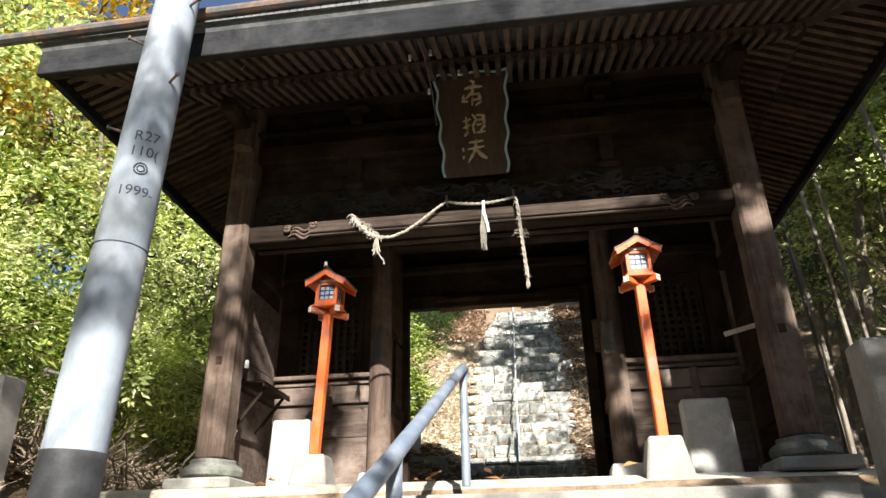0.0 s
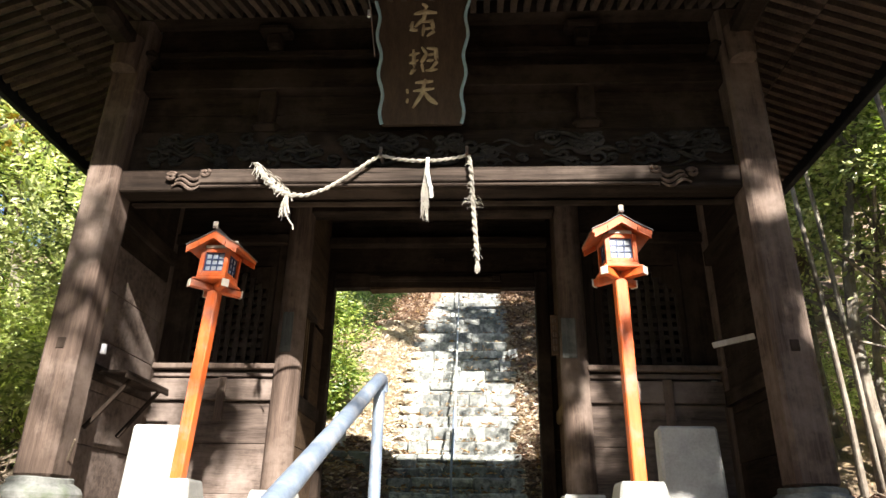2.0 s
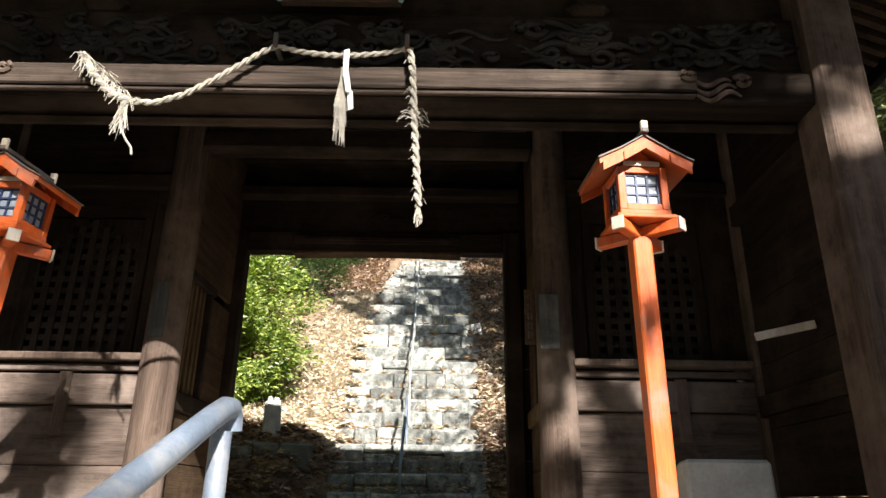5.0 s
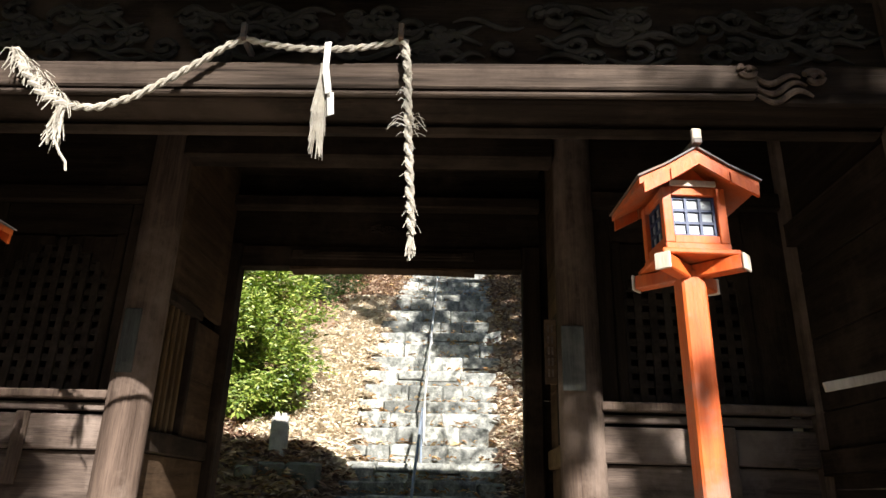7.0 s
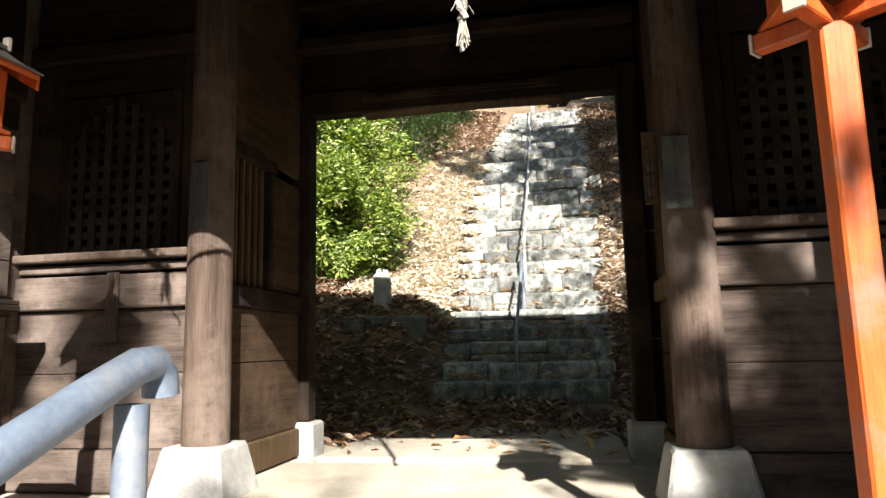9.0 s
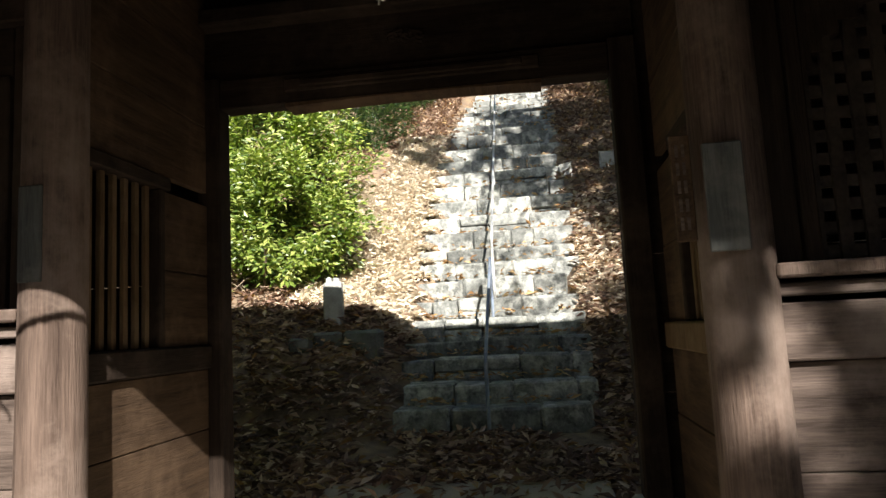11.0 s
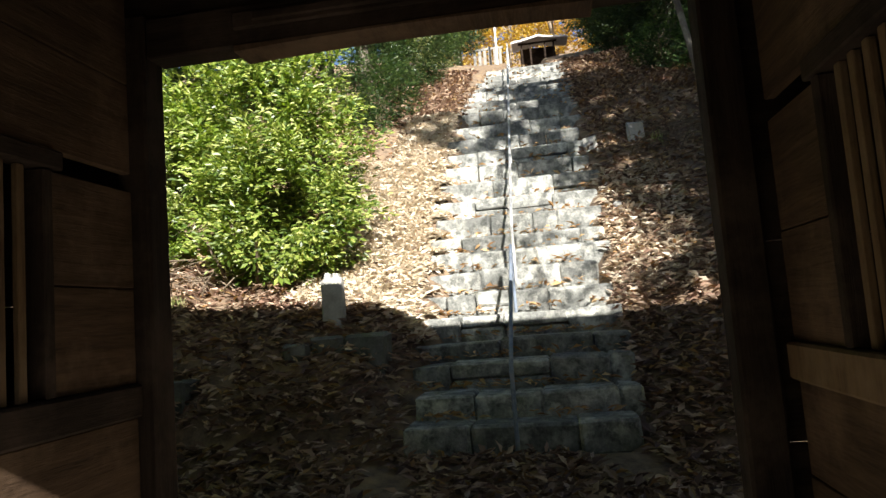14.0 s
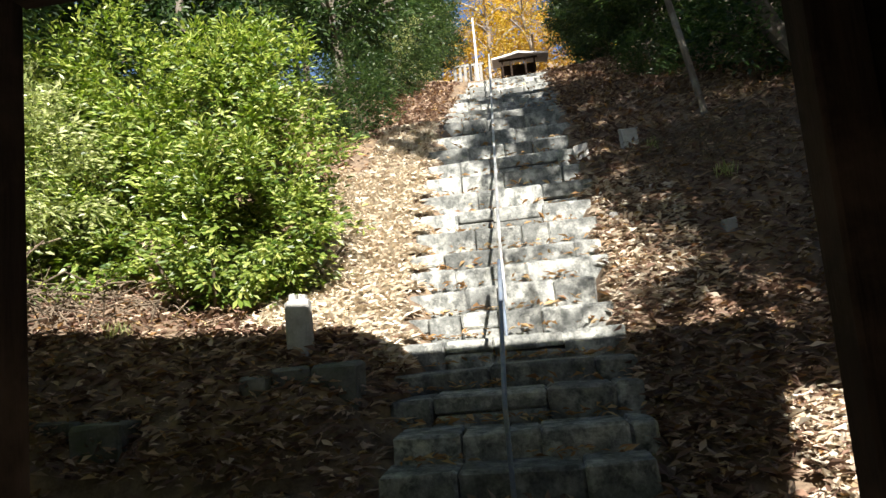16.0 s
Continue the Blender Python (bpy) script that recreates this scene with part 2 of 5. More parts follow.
leaf_green = leaf_material("glossy_green_leaf", (0.040, 0.085, 0.012), (0.195, 0.275, 0.045), (0.49, 0.53, 0.16), 0.42, 0.36)
# evergreen tone darkened to carry the shade inside the wood
leaf_dark = leaf_material("shaded_evergreen_leaf", (0.011, 0.030, 0.009), (0.032, 0.066, 0.017), (0.095, 0.14, 0.038), 0.42)
# tones raised and whitened to carry sunlight on the leaves
leaf_light = leaf_material("yellow_green_leaf", (0.13, 0.175, 0.06), (0.42, 0.47, 0.18), (0.70, 0.71, 0.40), 0.3, 0.45)
leaf_gold = leaf_material("golden_autumn_leaf", (0.33, 0.20, 0.03), (0.50, 0.33, 0.05), (0.62, 0.47, 0.10), 0.55)
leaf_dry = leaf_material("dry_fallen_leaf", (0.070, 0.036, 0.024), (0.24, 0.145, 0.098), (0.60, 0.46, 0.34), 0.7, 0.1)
# cream tones hold the glare of sun on the litter
leaf_pale = leaf_material("sunlit_pale_leaf", (0.48, 0.39, 0.28), (0.68, 0.59, 0.46), (0.80, 0.74, 0.63), 0.7, 0.15)
leaf_orange = leaf_material("orange_fallen_leaf", (0.24, 0.11, 0.04), (0.42, 0.24, 0.09), (0.60, 0.43, 0.22), 0.7, 0.12)
twig_mat = surface("dry_twigs", (0.09, 0.065, 0.045), (0.24, 0.19, 0.14), (1, 1, 1), 12, 0.95, 0.3, 60)

# ---- plan ----
FLOOR = 2.62
# front edge and top of each step of the long stair, and its two ends: y, z, left, right
NOSING = ((11.33, 2.96, -1.14, 0.89), (11.78, 3.19, -1.24, 0.94), (12.29, 3.46, -1.33, 0.98), (12.77, 3.67, -1.36, 1.00),
          (13.32, 3.95, -1.38, 0.98), (13.71, 4.23, -1.42, 1.02), (14.06, 4.54, -1.37, 0.95), (14.36, 4.81, -1.41, 1.12),
          (14.66, 5.06, -1.43, 1.12), (15.07, 5.39, -1.40, 1.00), (15.47, 5.73, -1.42, 1.03), (15.92, 6.08, -1.38, 1.08),
          (16.37, 6.45, -1.28, 1.10), (16.81, 6.79, -1.33, 1.06), (17.37, 7.16, -1.32, 1.07), (18.05, 7.60, -1.25, 1.09),
          (18.73, 8.05, -1.31, 1.13), (19.92, 8.65, -1.33, 1.18), (21.92, 9.63, -1.29, 1.21), (23.49, 10.44, -1.13, 1.20), (24.63, 11.04, -1.0, 1.20))
PROFILE = ((-70, -14.0), (-8.0, -1.9), (-2.6, 0.0), (4.35, 2.56), (8.5, 2.58), (10.2, 2.62), (11.3, 2.74), (13.3, 3.80), (14.55, 4.85), (16.7, 6.58), (18.73, 7.95), (24.6, 10.95), (47.0, 19.4), (58, 19.9), (100, 40))


def rise(y):
    for (y0, z0), (y1, z1) in zip(PROFILE, PROFILE[1:]):
        if y <= y1:
            return z0 + (z1 - z0) * (y - y0) / (y1 - y0)
    return PROFILE[-1][1]


def ground_z(x, y):
    z = rise(y)
    if x < -3.8:
        z += 0.30 * (-3.8 - x) * (1 if y < 12 else max(0.25, 1 - 0.06 * (y - 12)))
    if x > 3.7:
        z += 0.20 * (x - 3.7)
    k = noise.noise((x * 0.35, y * 0.35, 3.0)) * 0.3 + noise.noise((x * 1.3, y * 1.3, 7.0)) * 0.08
    near = min(1.0, max(0.0, (abs(x + 0.15) - 1.2) / 1.6))
    if 8.5 < y and abs(x + 0.15) < 1.0 and y > 11.2:
        z -= 0.3
    elif y > 11.2 and abs(x + 0.15) > 1.2:
        z += 0.05 + 0.06 * min(3.0, abs(x + 0.15) - 1.2)
    if x < -1.25 and 10.6 < y < 15:
        z += 0.54 * min(1.0, (-1.25 - x) / 0.6) * min(1.0, (y - 10.6) / 1.6) * min(1.0, (15 - y) / 2.0)
    if y < 4.35 and abs(x) < 3.0:
        z -= 0.25
    return z - 0.03 + k * near * (0.15 if y < 8.5 and abs(x) < 4.2 else 1)


bm = bmesh.new()
xs = [-90, -60, -40, -25] + [-16 + 0.4 * i for i in range(25)] + [-6 + 0.2 * i for i in range(60)] + [6 + 0.4 * i for i in range(25)] + [18, 25, 40, 60, 90]
ys = [-70, -50, -30, -20, -14] + [-10 + 0.4 * i for i in range(45)] + [8 + 0.2 * i for i in range(60)] + [20 + 0.4 * i for i in range(40)] + [38, 42, 47, 52, 60, 80, 100]
grid = [[bm.verts.new((x, y, ground_z(x, y))) for y in ys] for x in xs]
for i in range(len(xs) - 1):
    for j in range(len(ys) - 1):
        bm.faces.new((grid[i][j], grid[i + 1][j], grid[i + 1][j + 1], grid[i][j + 1]))
structure("ground", bm, earth, "brown hillside earth under fallen leaves", "ground", True)

# platform under the gate, with a low sill slab at the rear opening
bm = bmesh.new()
box(bm, -3.95, 3.7, 4.95, 7.55, 1.9, FLOOR, 0.02)
apron = box(bm, -3.95, 3.7, 4.38, 4.948, 1.9, FLOOR - .003, 0.02)
for v in apron:
    if v.co.y < 4.6 and v.co.z > 2.4:
        v.co.z -= 0.075 + 0.012 * v.co.x
box(bm, -1.3, 0.86, 7.553, 9.35, 1.9, FLOOR + 0.03, 0.02)
box(bm, -3.95, -1.303, 7.553, 8.4, 1.9, FLOOR, 0.02)
box(bm, 0.863, 3.7, 7.553, 8.4, 1.9, FLOOR, 0.02)
structure("floor", bm, floor_mat, "worn pale concrete platform with drifted leaves", "floor")
stairs_front = thing("front_stairs", "worn grey concrete steps up to the gate", "stairs", (0, -2, 0), "", "structure")
for i in range(14):
    y0 = 4.37 - 0.5 * (i + 1)
    bm = bmesh.new()
    box(bm, -2.35, 2.25, y0, y0 + 0.53, FLOOR - 0.187 * (i + 1) - 0.35, FLOOR - 0.187 * (i + 1), 0.015)
    part("step", bm, concrete, stairs_front)
for x in (-2.52, 2.42):
    bm = bmesh.new()
    v = [(x - .15, 4.36, FLOOR - .16), (x - .15, -2.7, -0.18), (x - .15, -2.7, -0.6), (x - .15, 4.36, 1.8)]
    a = [bm.verts.new(p) for p in v]
    b = [bm.verts.new((p[0] + .3, p[1], p[2])) for p in v]
    bm.faces.new(a), bm.faces.new(b[::-1])
    for k in range(4):
        bm.faces.new((a[k], b[k], b[(k + 1) % 4], a[(k + 1) % 4]))
    part("side_kerb", bm, concrete, stairs_front)

# ---- the gate ----
gate = thing("temple_gate", "old dark weathered wooden temple gate with deep rafter eaves", "gate", (-0.16, 6.4, FLOOR))
CX = -0.16
rng = random.Random(4)


def post_part(x, y, w, z0, z1, material=wood_post, name="post"):
    bm = bmesh.new()
    box(bm, x - w / 2, x + w / 2, y - w / 2, y + w / 2, z0, z1, 0.028)
    for v in bm.verts:
        k = 0.006 * noise.noise((v.co.x * 3, v.co.y * 3, v.co.z * 2))
        v.co.x += k
    return part(name, bm, material, gate)


def plinth(x, y, r, z0=FLOOR, z1=2.87):
    """A turned cushion stone on a square slab."""
    bm = bmesh.new()
    prof = ((r * .80, z1), (r * .84, z1 - .008), (r * .84, z1 - .035), (r * .90, z1 - .045), (r * 1.04, z1 - .065), (r * 1.12, z1 - .10), (r * 1.10, z1 - .14), (r * .98, z1 - .165), (r * .9, z1 - .17))
    rings = []
    for q, z in prof:
        rings.append([bm.verts.new((x + q * math.cos(a), y + q * math.sin(a), z + .004 * math.sin(3 * a))) for a in [k * math.tau / 24 for k in range(24)]])
    bm.faces.new(rings[0])
    for a, b in zip(rings, rings[1:]):
        for k in range(24):
            bm.faces.new((a[k], b[k], b[(k + 1) % 24], a[(k + 1) % 24]))
    p = part("plinth", bm, moss_stone, gate, "round grey stone plinth", True)
    bm = bmesh.new()
    box(bm, x - r * 1.25, x + r * 1.25, y - r * 1.25, y + r * 1.25, z0 - .02, z1 - .168, 0.018)
    part("plinth_slab", bm, concrete, p)


for x in (-2.66, 2.34):
    post_part(x, 4.96, 0.27, 2.865, 6.62)
    plinth(x, 4.96, 0.24)
    slab_part("tenon", (x - .03, x + .03, 4.818, 4.83, 3.72, 3.80), wood_z, gate, "", 0.004)
    # bracket arm on the post top
    bm = bmesh.new()
    box(bm, x - .2, x + .2, 4.84, 5.08, 6.2, 6.34, .05)
    box(bm, x - .09, x + .09, 4.3, 5.0, 6.24, 6.4, .04)
    part("bracket", bm, wood_x, gate)
    bm = bmesh.new()
    rod(bm, (x, 4.78, 6.05), (x, 4.78, 6.36), .10, .115, 14)
    part("bracket_nose", bm, wood_post, gate, "", True)
for x in (-2.86, 2.52):
    post_part(x, 6.45, 0.24, 2.72, 6.5)
    post_part(x, 7.9, 0.24, 2.72, 6.5)


def pillar(x, y):
    bm = bmesh.new()
    rod(bm, (x, y, 2.88), (x, y, 4.3), .130, .125, 24)
    rod(bm, (x, y, 4.3), (x, y, 6.4), .125, .118, 24)
    p = part("pillar", bm, wood_post, gate, "round sun-worn wooden pillar", True)
    bm = bmesh.new()
    b = box(bm, x - .225, x + .225, y - .225, y + .225, FLOOR - .02, 2.89, 0.02)
    for v in b:
        if v.co.z > 2.8:
            v.co.x, v.co.y = x + (v.co.x - x) * .76, y + (v.co.y - y) * .76
    part("base_stone", bm, base_stone, p, "tapered pale base stone")
    return p


PL, PR = pillar(-1.5, 6.45), pillar(1.12, 6.45)
slab_part("name_board", (-1.56, -1.46, 6.318, 6.333, 4.08, 4.46), grey_board, PL, "narrow greyed board on the pillar", .004)
slab_part("name_board", (1.00, 1.13, 6.30, 6.316, 4.03, 4.40), grey_board, PR, "narrow greyed name board", .004)
board = slab_part("name_board", (.915, .985, 6.40, 6.416, 4.08, 4.46), passage_wood, PR, "slim brown board with faded pale writing", .004)
for k in range(5):
    for q in range(2):
        slab_part("writing", (.932 + .022 * q, .943 + .022 * q, 6.3975, 6.3995, 4.12 + .065 * k, 4.165 + .065 * k), panel_wood, board, "", 0)

# main beam over the front: moulded, with carved cloud ends
BZ = -0.05
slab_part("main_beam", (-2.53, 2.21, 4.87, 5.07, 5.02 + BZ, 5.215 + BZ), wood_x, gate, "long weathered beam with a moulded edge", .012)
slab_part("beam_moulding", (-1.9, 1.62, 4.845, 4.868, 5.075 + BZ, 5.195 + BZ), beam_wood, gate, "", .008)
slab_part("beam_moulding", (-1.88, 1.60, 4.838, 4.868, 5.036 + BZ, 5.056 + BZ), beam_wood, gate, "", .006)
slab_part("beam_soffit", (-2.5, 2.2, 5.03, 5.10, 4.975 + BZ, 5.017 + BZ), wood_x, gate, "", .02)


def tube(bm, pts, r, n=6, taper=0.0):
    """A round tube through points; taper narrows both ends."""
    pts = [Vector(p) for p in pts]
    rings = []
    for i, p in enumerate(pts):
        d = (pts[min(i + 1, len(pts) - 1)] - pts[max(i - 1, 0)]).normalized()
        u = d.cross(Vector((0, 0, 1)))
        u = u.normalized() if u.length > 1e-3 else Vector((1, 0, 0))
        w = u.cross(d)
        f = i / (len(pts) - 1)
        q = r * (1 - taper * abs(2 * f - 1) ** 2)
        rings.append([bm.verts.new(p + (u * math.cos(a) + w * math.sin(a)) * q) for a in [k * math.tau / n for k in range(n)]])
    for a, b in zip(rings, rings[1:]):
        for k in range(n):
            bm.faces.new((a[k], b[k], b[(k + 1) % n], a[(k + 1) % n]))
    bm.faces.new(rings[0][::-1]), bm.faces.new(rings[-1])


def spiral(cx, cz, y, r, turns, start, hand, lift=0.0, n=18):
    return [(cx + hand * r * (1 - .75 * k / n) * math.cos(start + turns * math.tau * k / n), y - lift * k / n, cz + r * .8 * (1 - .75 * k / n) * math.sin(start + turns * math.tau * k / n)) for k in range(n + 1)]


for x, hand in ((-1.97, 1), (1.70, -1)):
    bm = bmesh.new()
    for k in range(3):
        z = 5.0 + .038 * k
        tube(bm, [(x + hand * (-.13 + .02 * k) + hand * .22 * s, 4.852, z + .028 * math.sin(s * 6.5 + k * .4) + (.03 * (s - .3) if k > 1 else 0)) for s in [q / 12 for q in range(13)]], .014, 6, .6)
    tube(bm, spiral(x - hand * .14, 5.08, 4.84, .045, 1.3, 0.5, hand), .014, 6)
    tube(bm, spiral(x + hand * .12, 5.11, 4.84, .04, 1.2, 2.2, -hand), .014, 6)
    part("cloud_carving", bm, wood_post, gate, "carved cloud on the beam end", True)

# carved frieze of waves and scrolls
# frieze board, upper beams and wall boards take the shade-darkened wood
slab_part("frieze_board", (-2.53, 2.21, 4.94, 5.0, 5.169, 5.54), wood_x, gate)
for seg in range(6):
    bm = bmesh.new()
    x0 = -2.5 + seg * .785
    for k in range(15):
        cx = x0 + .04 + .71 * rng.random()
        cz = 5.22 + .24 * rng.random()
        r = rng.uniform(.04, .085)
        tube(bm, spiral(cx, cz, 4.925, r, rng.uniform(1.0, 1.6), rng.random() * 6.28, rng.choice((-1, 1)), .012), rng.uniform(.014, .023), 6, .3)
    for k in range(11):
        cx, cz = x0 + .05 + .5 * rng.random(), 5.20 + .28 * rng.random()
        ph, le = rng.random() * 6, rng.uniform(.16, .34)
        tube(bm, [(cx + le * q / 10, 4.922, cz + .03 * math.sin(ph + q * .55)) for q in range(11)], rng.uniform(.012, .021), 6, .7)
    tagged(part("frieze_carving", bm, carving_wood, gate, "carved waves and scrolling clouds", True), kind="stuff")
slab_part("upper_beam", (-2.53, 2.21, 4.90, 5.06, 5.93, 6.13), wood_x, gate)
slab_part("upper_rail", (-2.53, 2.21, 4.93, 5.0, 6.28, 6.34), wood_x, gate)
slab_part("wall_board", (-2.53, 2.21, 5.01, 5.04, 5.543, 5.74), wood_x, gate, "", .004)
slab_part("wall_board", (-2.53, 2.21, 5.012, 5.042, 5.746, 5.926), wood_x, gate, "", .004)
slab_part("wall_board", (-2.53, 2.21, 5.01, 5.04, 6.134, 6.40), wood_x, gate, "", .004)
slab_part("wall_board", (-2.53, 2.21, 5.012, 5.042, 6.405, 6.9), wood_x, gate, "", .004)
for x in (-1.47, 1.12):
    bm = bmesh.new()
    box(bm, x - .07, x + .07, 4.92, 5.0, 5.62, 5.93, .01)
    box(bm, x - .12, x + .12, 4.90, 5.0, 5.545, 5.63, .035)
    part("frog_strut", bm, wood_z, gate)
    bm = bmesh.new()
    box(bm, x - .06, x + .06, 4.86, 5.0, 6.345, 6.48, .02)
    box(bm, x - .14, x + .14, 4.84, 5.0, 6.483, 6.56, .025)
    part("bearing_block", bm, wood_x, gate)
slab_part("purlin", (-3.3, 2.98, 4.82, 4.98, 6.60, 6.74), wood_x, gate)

# rooms either side: panels, rails, lattice windows
def room(x0, x1, lx0, lx1):
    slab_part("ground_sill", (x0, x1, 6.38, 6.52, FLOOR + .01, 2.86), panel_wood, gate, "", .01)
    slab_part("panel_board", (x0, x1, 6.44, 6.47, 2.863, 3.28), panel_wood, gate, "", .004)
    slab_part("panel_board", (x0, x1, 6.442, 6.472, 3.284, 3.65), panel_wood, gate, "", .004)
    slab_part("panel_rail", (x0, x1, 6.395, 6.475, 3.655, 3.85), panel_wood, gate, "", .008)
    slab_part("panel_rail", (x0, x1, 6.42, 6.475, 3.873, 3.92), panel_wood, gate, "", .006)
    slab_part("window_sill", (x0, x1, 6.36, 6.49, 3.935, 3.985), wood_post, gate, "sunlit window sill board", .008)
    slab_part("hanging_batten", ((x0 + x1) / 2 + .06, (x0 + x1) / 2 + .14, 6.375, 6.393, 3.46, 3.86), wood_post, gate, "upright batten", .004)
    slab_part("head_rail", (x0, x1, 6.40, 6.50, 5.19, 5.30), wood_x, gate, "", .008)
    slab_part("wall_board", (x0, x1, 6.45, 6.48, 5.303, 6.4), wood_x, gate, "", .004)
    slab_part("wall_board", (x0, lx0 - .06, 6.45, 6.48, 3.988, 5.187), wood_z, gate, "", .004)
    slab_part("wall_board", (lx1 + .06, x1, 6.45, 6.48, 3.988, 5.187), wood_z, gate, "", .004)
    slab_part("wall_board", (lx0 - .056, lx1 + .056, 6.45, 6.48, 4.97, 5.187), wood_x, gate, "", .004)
    bm = bmesh.new()
    for a, b in ((lx0 - .055, lx0), (lx1, lx1 + .055)):
        box(bm, a, b, 6.43, 6.49, 3.988, 4.97, .006)
    # the curved head of a flame-shaped window
    for sgn, xe in ((1, lx0), (-1, lx1)):
        for k in range(6):
            a0 = k / 6
            box(bm, min(xe, xe + sgn * .30 * (1 - a0) ** 2), max(xe, xe + sgn * .30 * (1 - a0) ** 2 + .001), 6.432, 6.488, 4.95 - .055 * (k + 1), 4.95 - .055 * k)
    lattice = part("lattice_window", bm, wood_z, gate, "dark square lattice window with curved head")
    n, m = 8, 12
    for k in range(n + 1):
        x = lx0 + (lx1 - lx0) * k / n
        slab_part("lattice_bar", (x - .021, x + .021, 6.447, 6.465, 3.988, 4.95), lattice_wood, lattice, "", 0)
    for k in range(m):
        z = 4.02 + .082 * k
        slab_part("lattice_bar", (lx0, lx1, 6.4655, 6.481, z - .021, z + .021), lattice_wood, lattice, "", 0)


room(-2.74, -1.60, -2.46, -1.76)
room(1.22, 2.40, 1.40, 2.10)

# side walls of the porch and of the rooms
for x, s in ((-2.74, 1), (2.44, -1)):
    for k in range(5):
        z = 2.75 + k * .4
        # left lower boards get the sunlit tone, right ones the shaded tone
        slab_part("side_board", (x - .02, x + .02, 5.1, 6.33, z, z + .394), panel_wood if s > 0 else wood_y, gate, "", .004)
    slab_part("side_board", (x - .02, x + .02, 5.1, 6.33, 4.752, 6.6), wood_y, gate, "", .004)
    slab_part("side_sill", (x - .07, x + .07, 5.1, 6.33, FLOOR + .01, 2.747), wood_y, gate, "", .01)
    slab_part("side_rail", (x + s * .022, x + s * .06, 5.1, 6.33, 3.62, 3.74), wood_y, gate, "", .008)
    slab_part("side_rail", (x + s * .022, x + s * .07, 5.1, 6.33, 4.92, 5.05), wood_y, gate, "", .008)
    slab_part("side_board", (x - .12, x - .08, 6.58, 7.78, 2.7, 6.5), wood_y, gate, "", .004)
for x, s in ((-1.52, 1), (1.13, -1)):
    # walls along the passage, each with an upright slatted opening
    slab_part("passage_sill", (x - .05, x + .05, 6.61, 7.74, FLOOR + .012, 2.83), ochre_wood, gate, "", .01)
    slab_part("passage_board", (x - .02, x + .02, 6.61, 7.74, 2.833, 3.32), passage_wood, gate, "", .004)
    slab_part("passage_board", (x - .018, x + .022, 6.61, 7.74, 3.325, 3.66), passage_wood, gate, "", .004)
    slab_part("passage_rail", (x - .05, x + .05, 6.61, 7.74, 3.664, 3.80), ochre_wood if s < 0 else wood_y, gate, "", .01)
    slab_part("passage_board", (x - .02, x + .02, 7.25, 7.74, 3.803, 4.2), passage_wood, gate, "", .004)
    slab_part("passage_board", (x - .018, x + .022, 7.25, 7.74, 4.205, 4.62), passage_wood, gate, "", .004)
    for k in range(4):
        z = 4.70 + .4 * k
        slab_part("passage_board", (x - .02, x + .02, 6.61, 7.74, z, z + .395), passage_wood, gate, "", .004)
    slab_part("opening_head", (x - .045, x + .045, 6.61, 7.3, 4.625, 4.695), wood_y, gate, "", .006)
    slab_part("opening_stile", (x - .04, x + .04, 7.2, 7.248, 3.803, 4.62), wood_z, gate, "", .006)
    for k in range(6):
        y = 6.66 + .09 * k
        slab_part("slat", (x - .012, x + .012, y, y + .035, 3.803, 4.622), ochre_wood, gate, "", .003)

# rear opening: jambs on stone blocks, lintel with a stepped soffit, beams over it
for x0, x1 in ((-1.57, -1.42), (.91, 1.06)):
    slab_part("jamb", (x0, x1, 7.745, 7.9, 2.87, 5.42), wood_z, gate, "", .012)
    slab_part("jamb_stone", (x0 - .05, x1 + .05, 7.70, 7.95, FLOOR - .02, 2.868), base_stone, gate, "", .02)
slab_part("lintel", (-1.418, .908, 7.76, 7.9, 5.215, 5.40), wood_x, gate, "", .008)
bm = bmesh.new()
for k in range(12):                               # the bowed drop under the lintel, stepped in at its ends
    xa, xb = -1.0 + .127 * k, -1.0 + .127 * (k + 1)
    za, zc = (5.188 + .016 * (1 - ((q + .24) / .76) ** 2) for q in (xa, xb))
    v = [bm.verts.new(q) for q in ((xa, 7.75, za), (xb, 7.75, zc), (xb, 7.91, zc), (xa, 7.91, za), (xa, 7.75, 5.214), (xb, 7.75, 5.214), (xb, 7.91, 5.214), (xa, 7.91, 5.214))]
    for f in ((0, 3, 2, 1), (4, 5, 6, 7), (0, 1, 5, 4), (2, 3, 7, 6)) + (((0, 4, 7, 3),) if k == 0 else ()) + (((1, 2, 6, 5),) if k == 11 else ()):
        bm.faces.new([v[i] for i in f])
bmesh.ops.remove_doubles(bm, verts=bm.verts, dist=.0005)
# lighter brown stands in for bounce light on the soffit
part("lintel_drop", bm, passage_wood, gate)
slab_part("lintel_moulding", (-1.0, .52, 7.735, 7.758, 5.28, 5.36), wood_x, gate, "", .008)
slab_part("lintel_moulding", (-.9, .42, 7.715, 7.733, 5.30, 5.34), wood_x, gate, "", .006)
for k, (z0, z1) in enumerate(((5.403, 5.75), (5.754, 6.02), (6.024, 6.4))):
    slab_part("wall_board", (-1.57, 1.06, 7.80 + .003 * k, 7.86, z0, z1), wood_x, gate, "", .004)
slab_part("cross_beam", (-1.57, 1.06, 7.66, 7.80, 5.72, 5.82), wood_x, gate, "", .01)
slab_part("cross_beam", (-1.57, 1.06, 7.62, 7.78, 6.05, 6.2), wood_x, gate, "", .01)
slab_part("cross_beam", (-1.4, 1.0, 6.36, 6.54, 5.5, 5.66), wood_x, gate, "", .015)
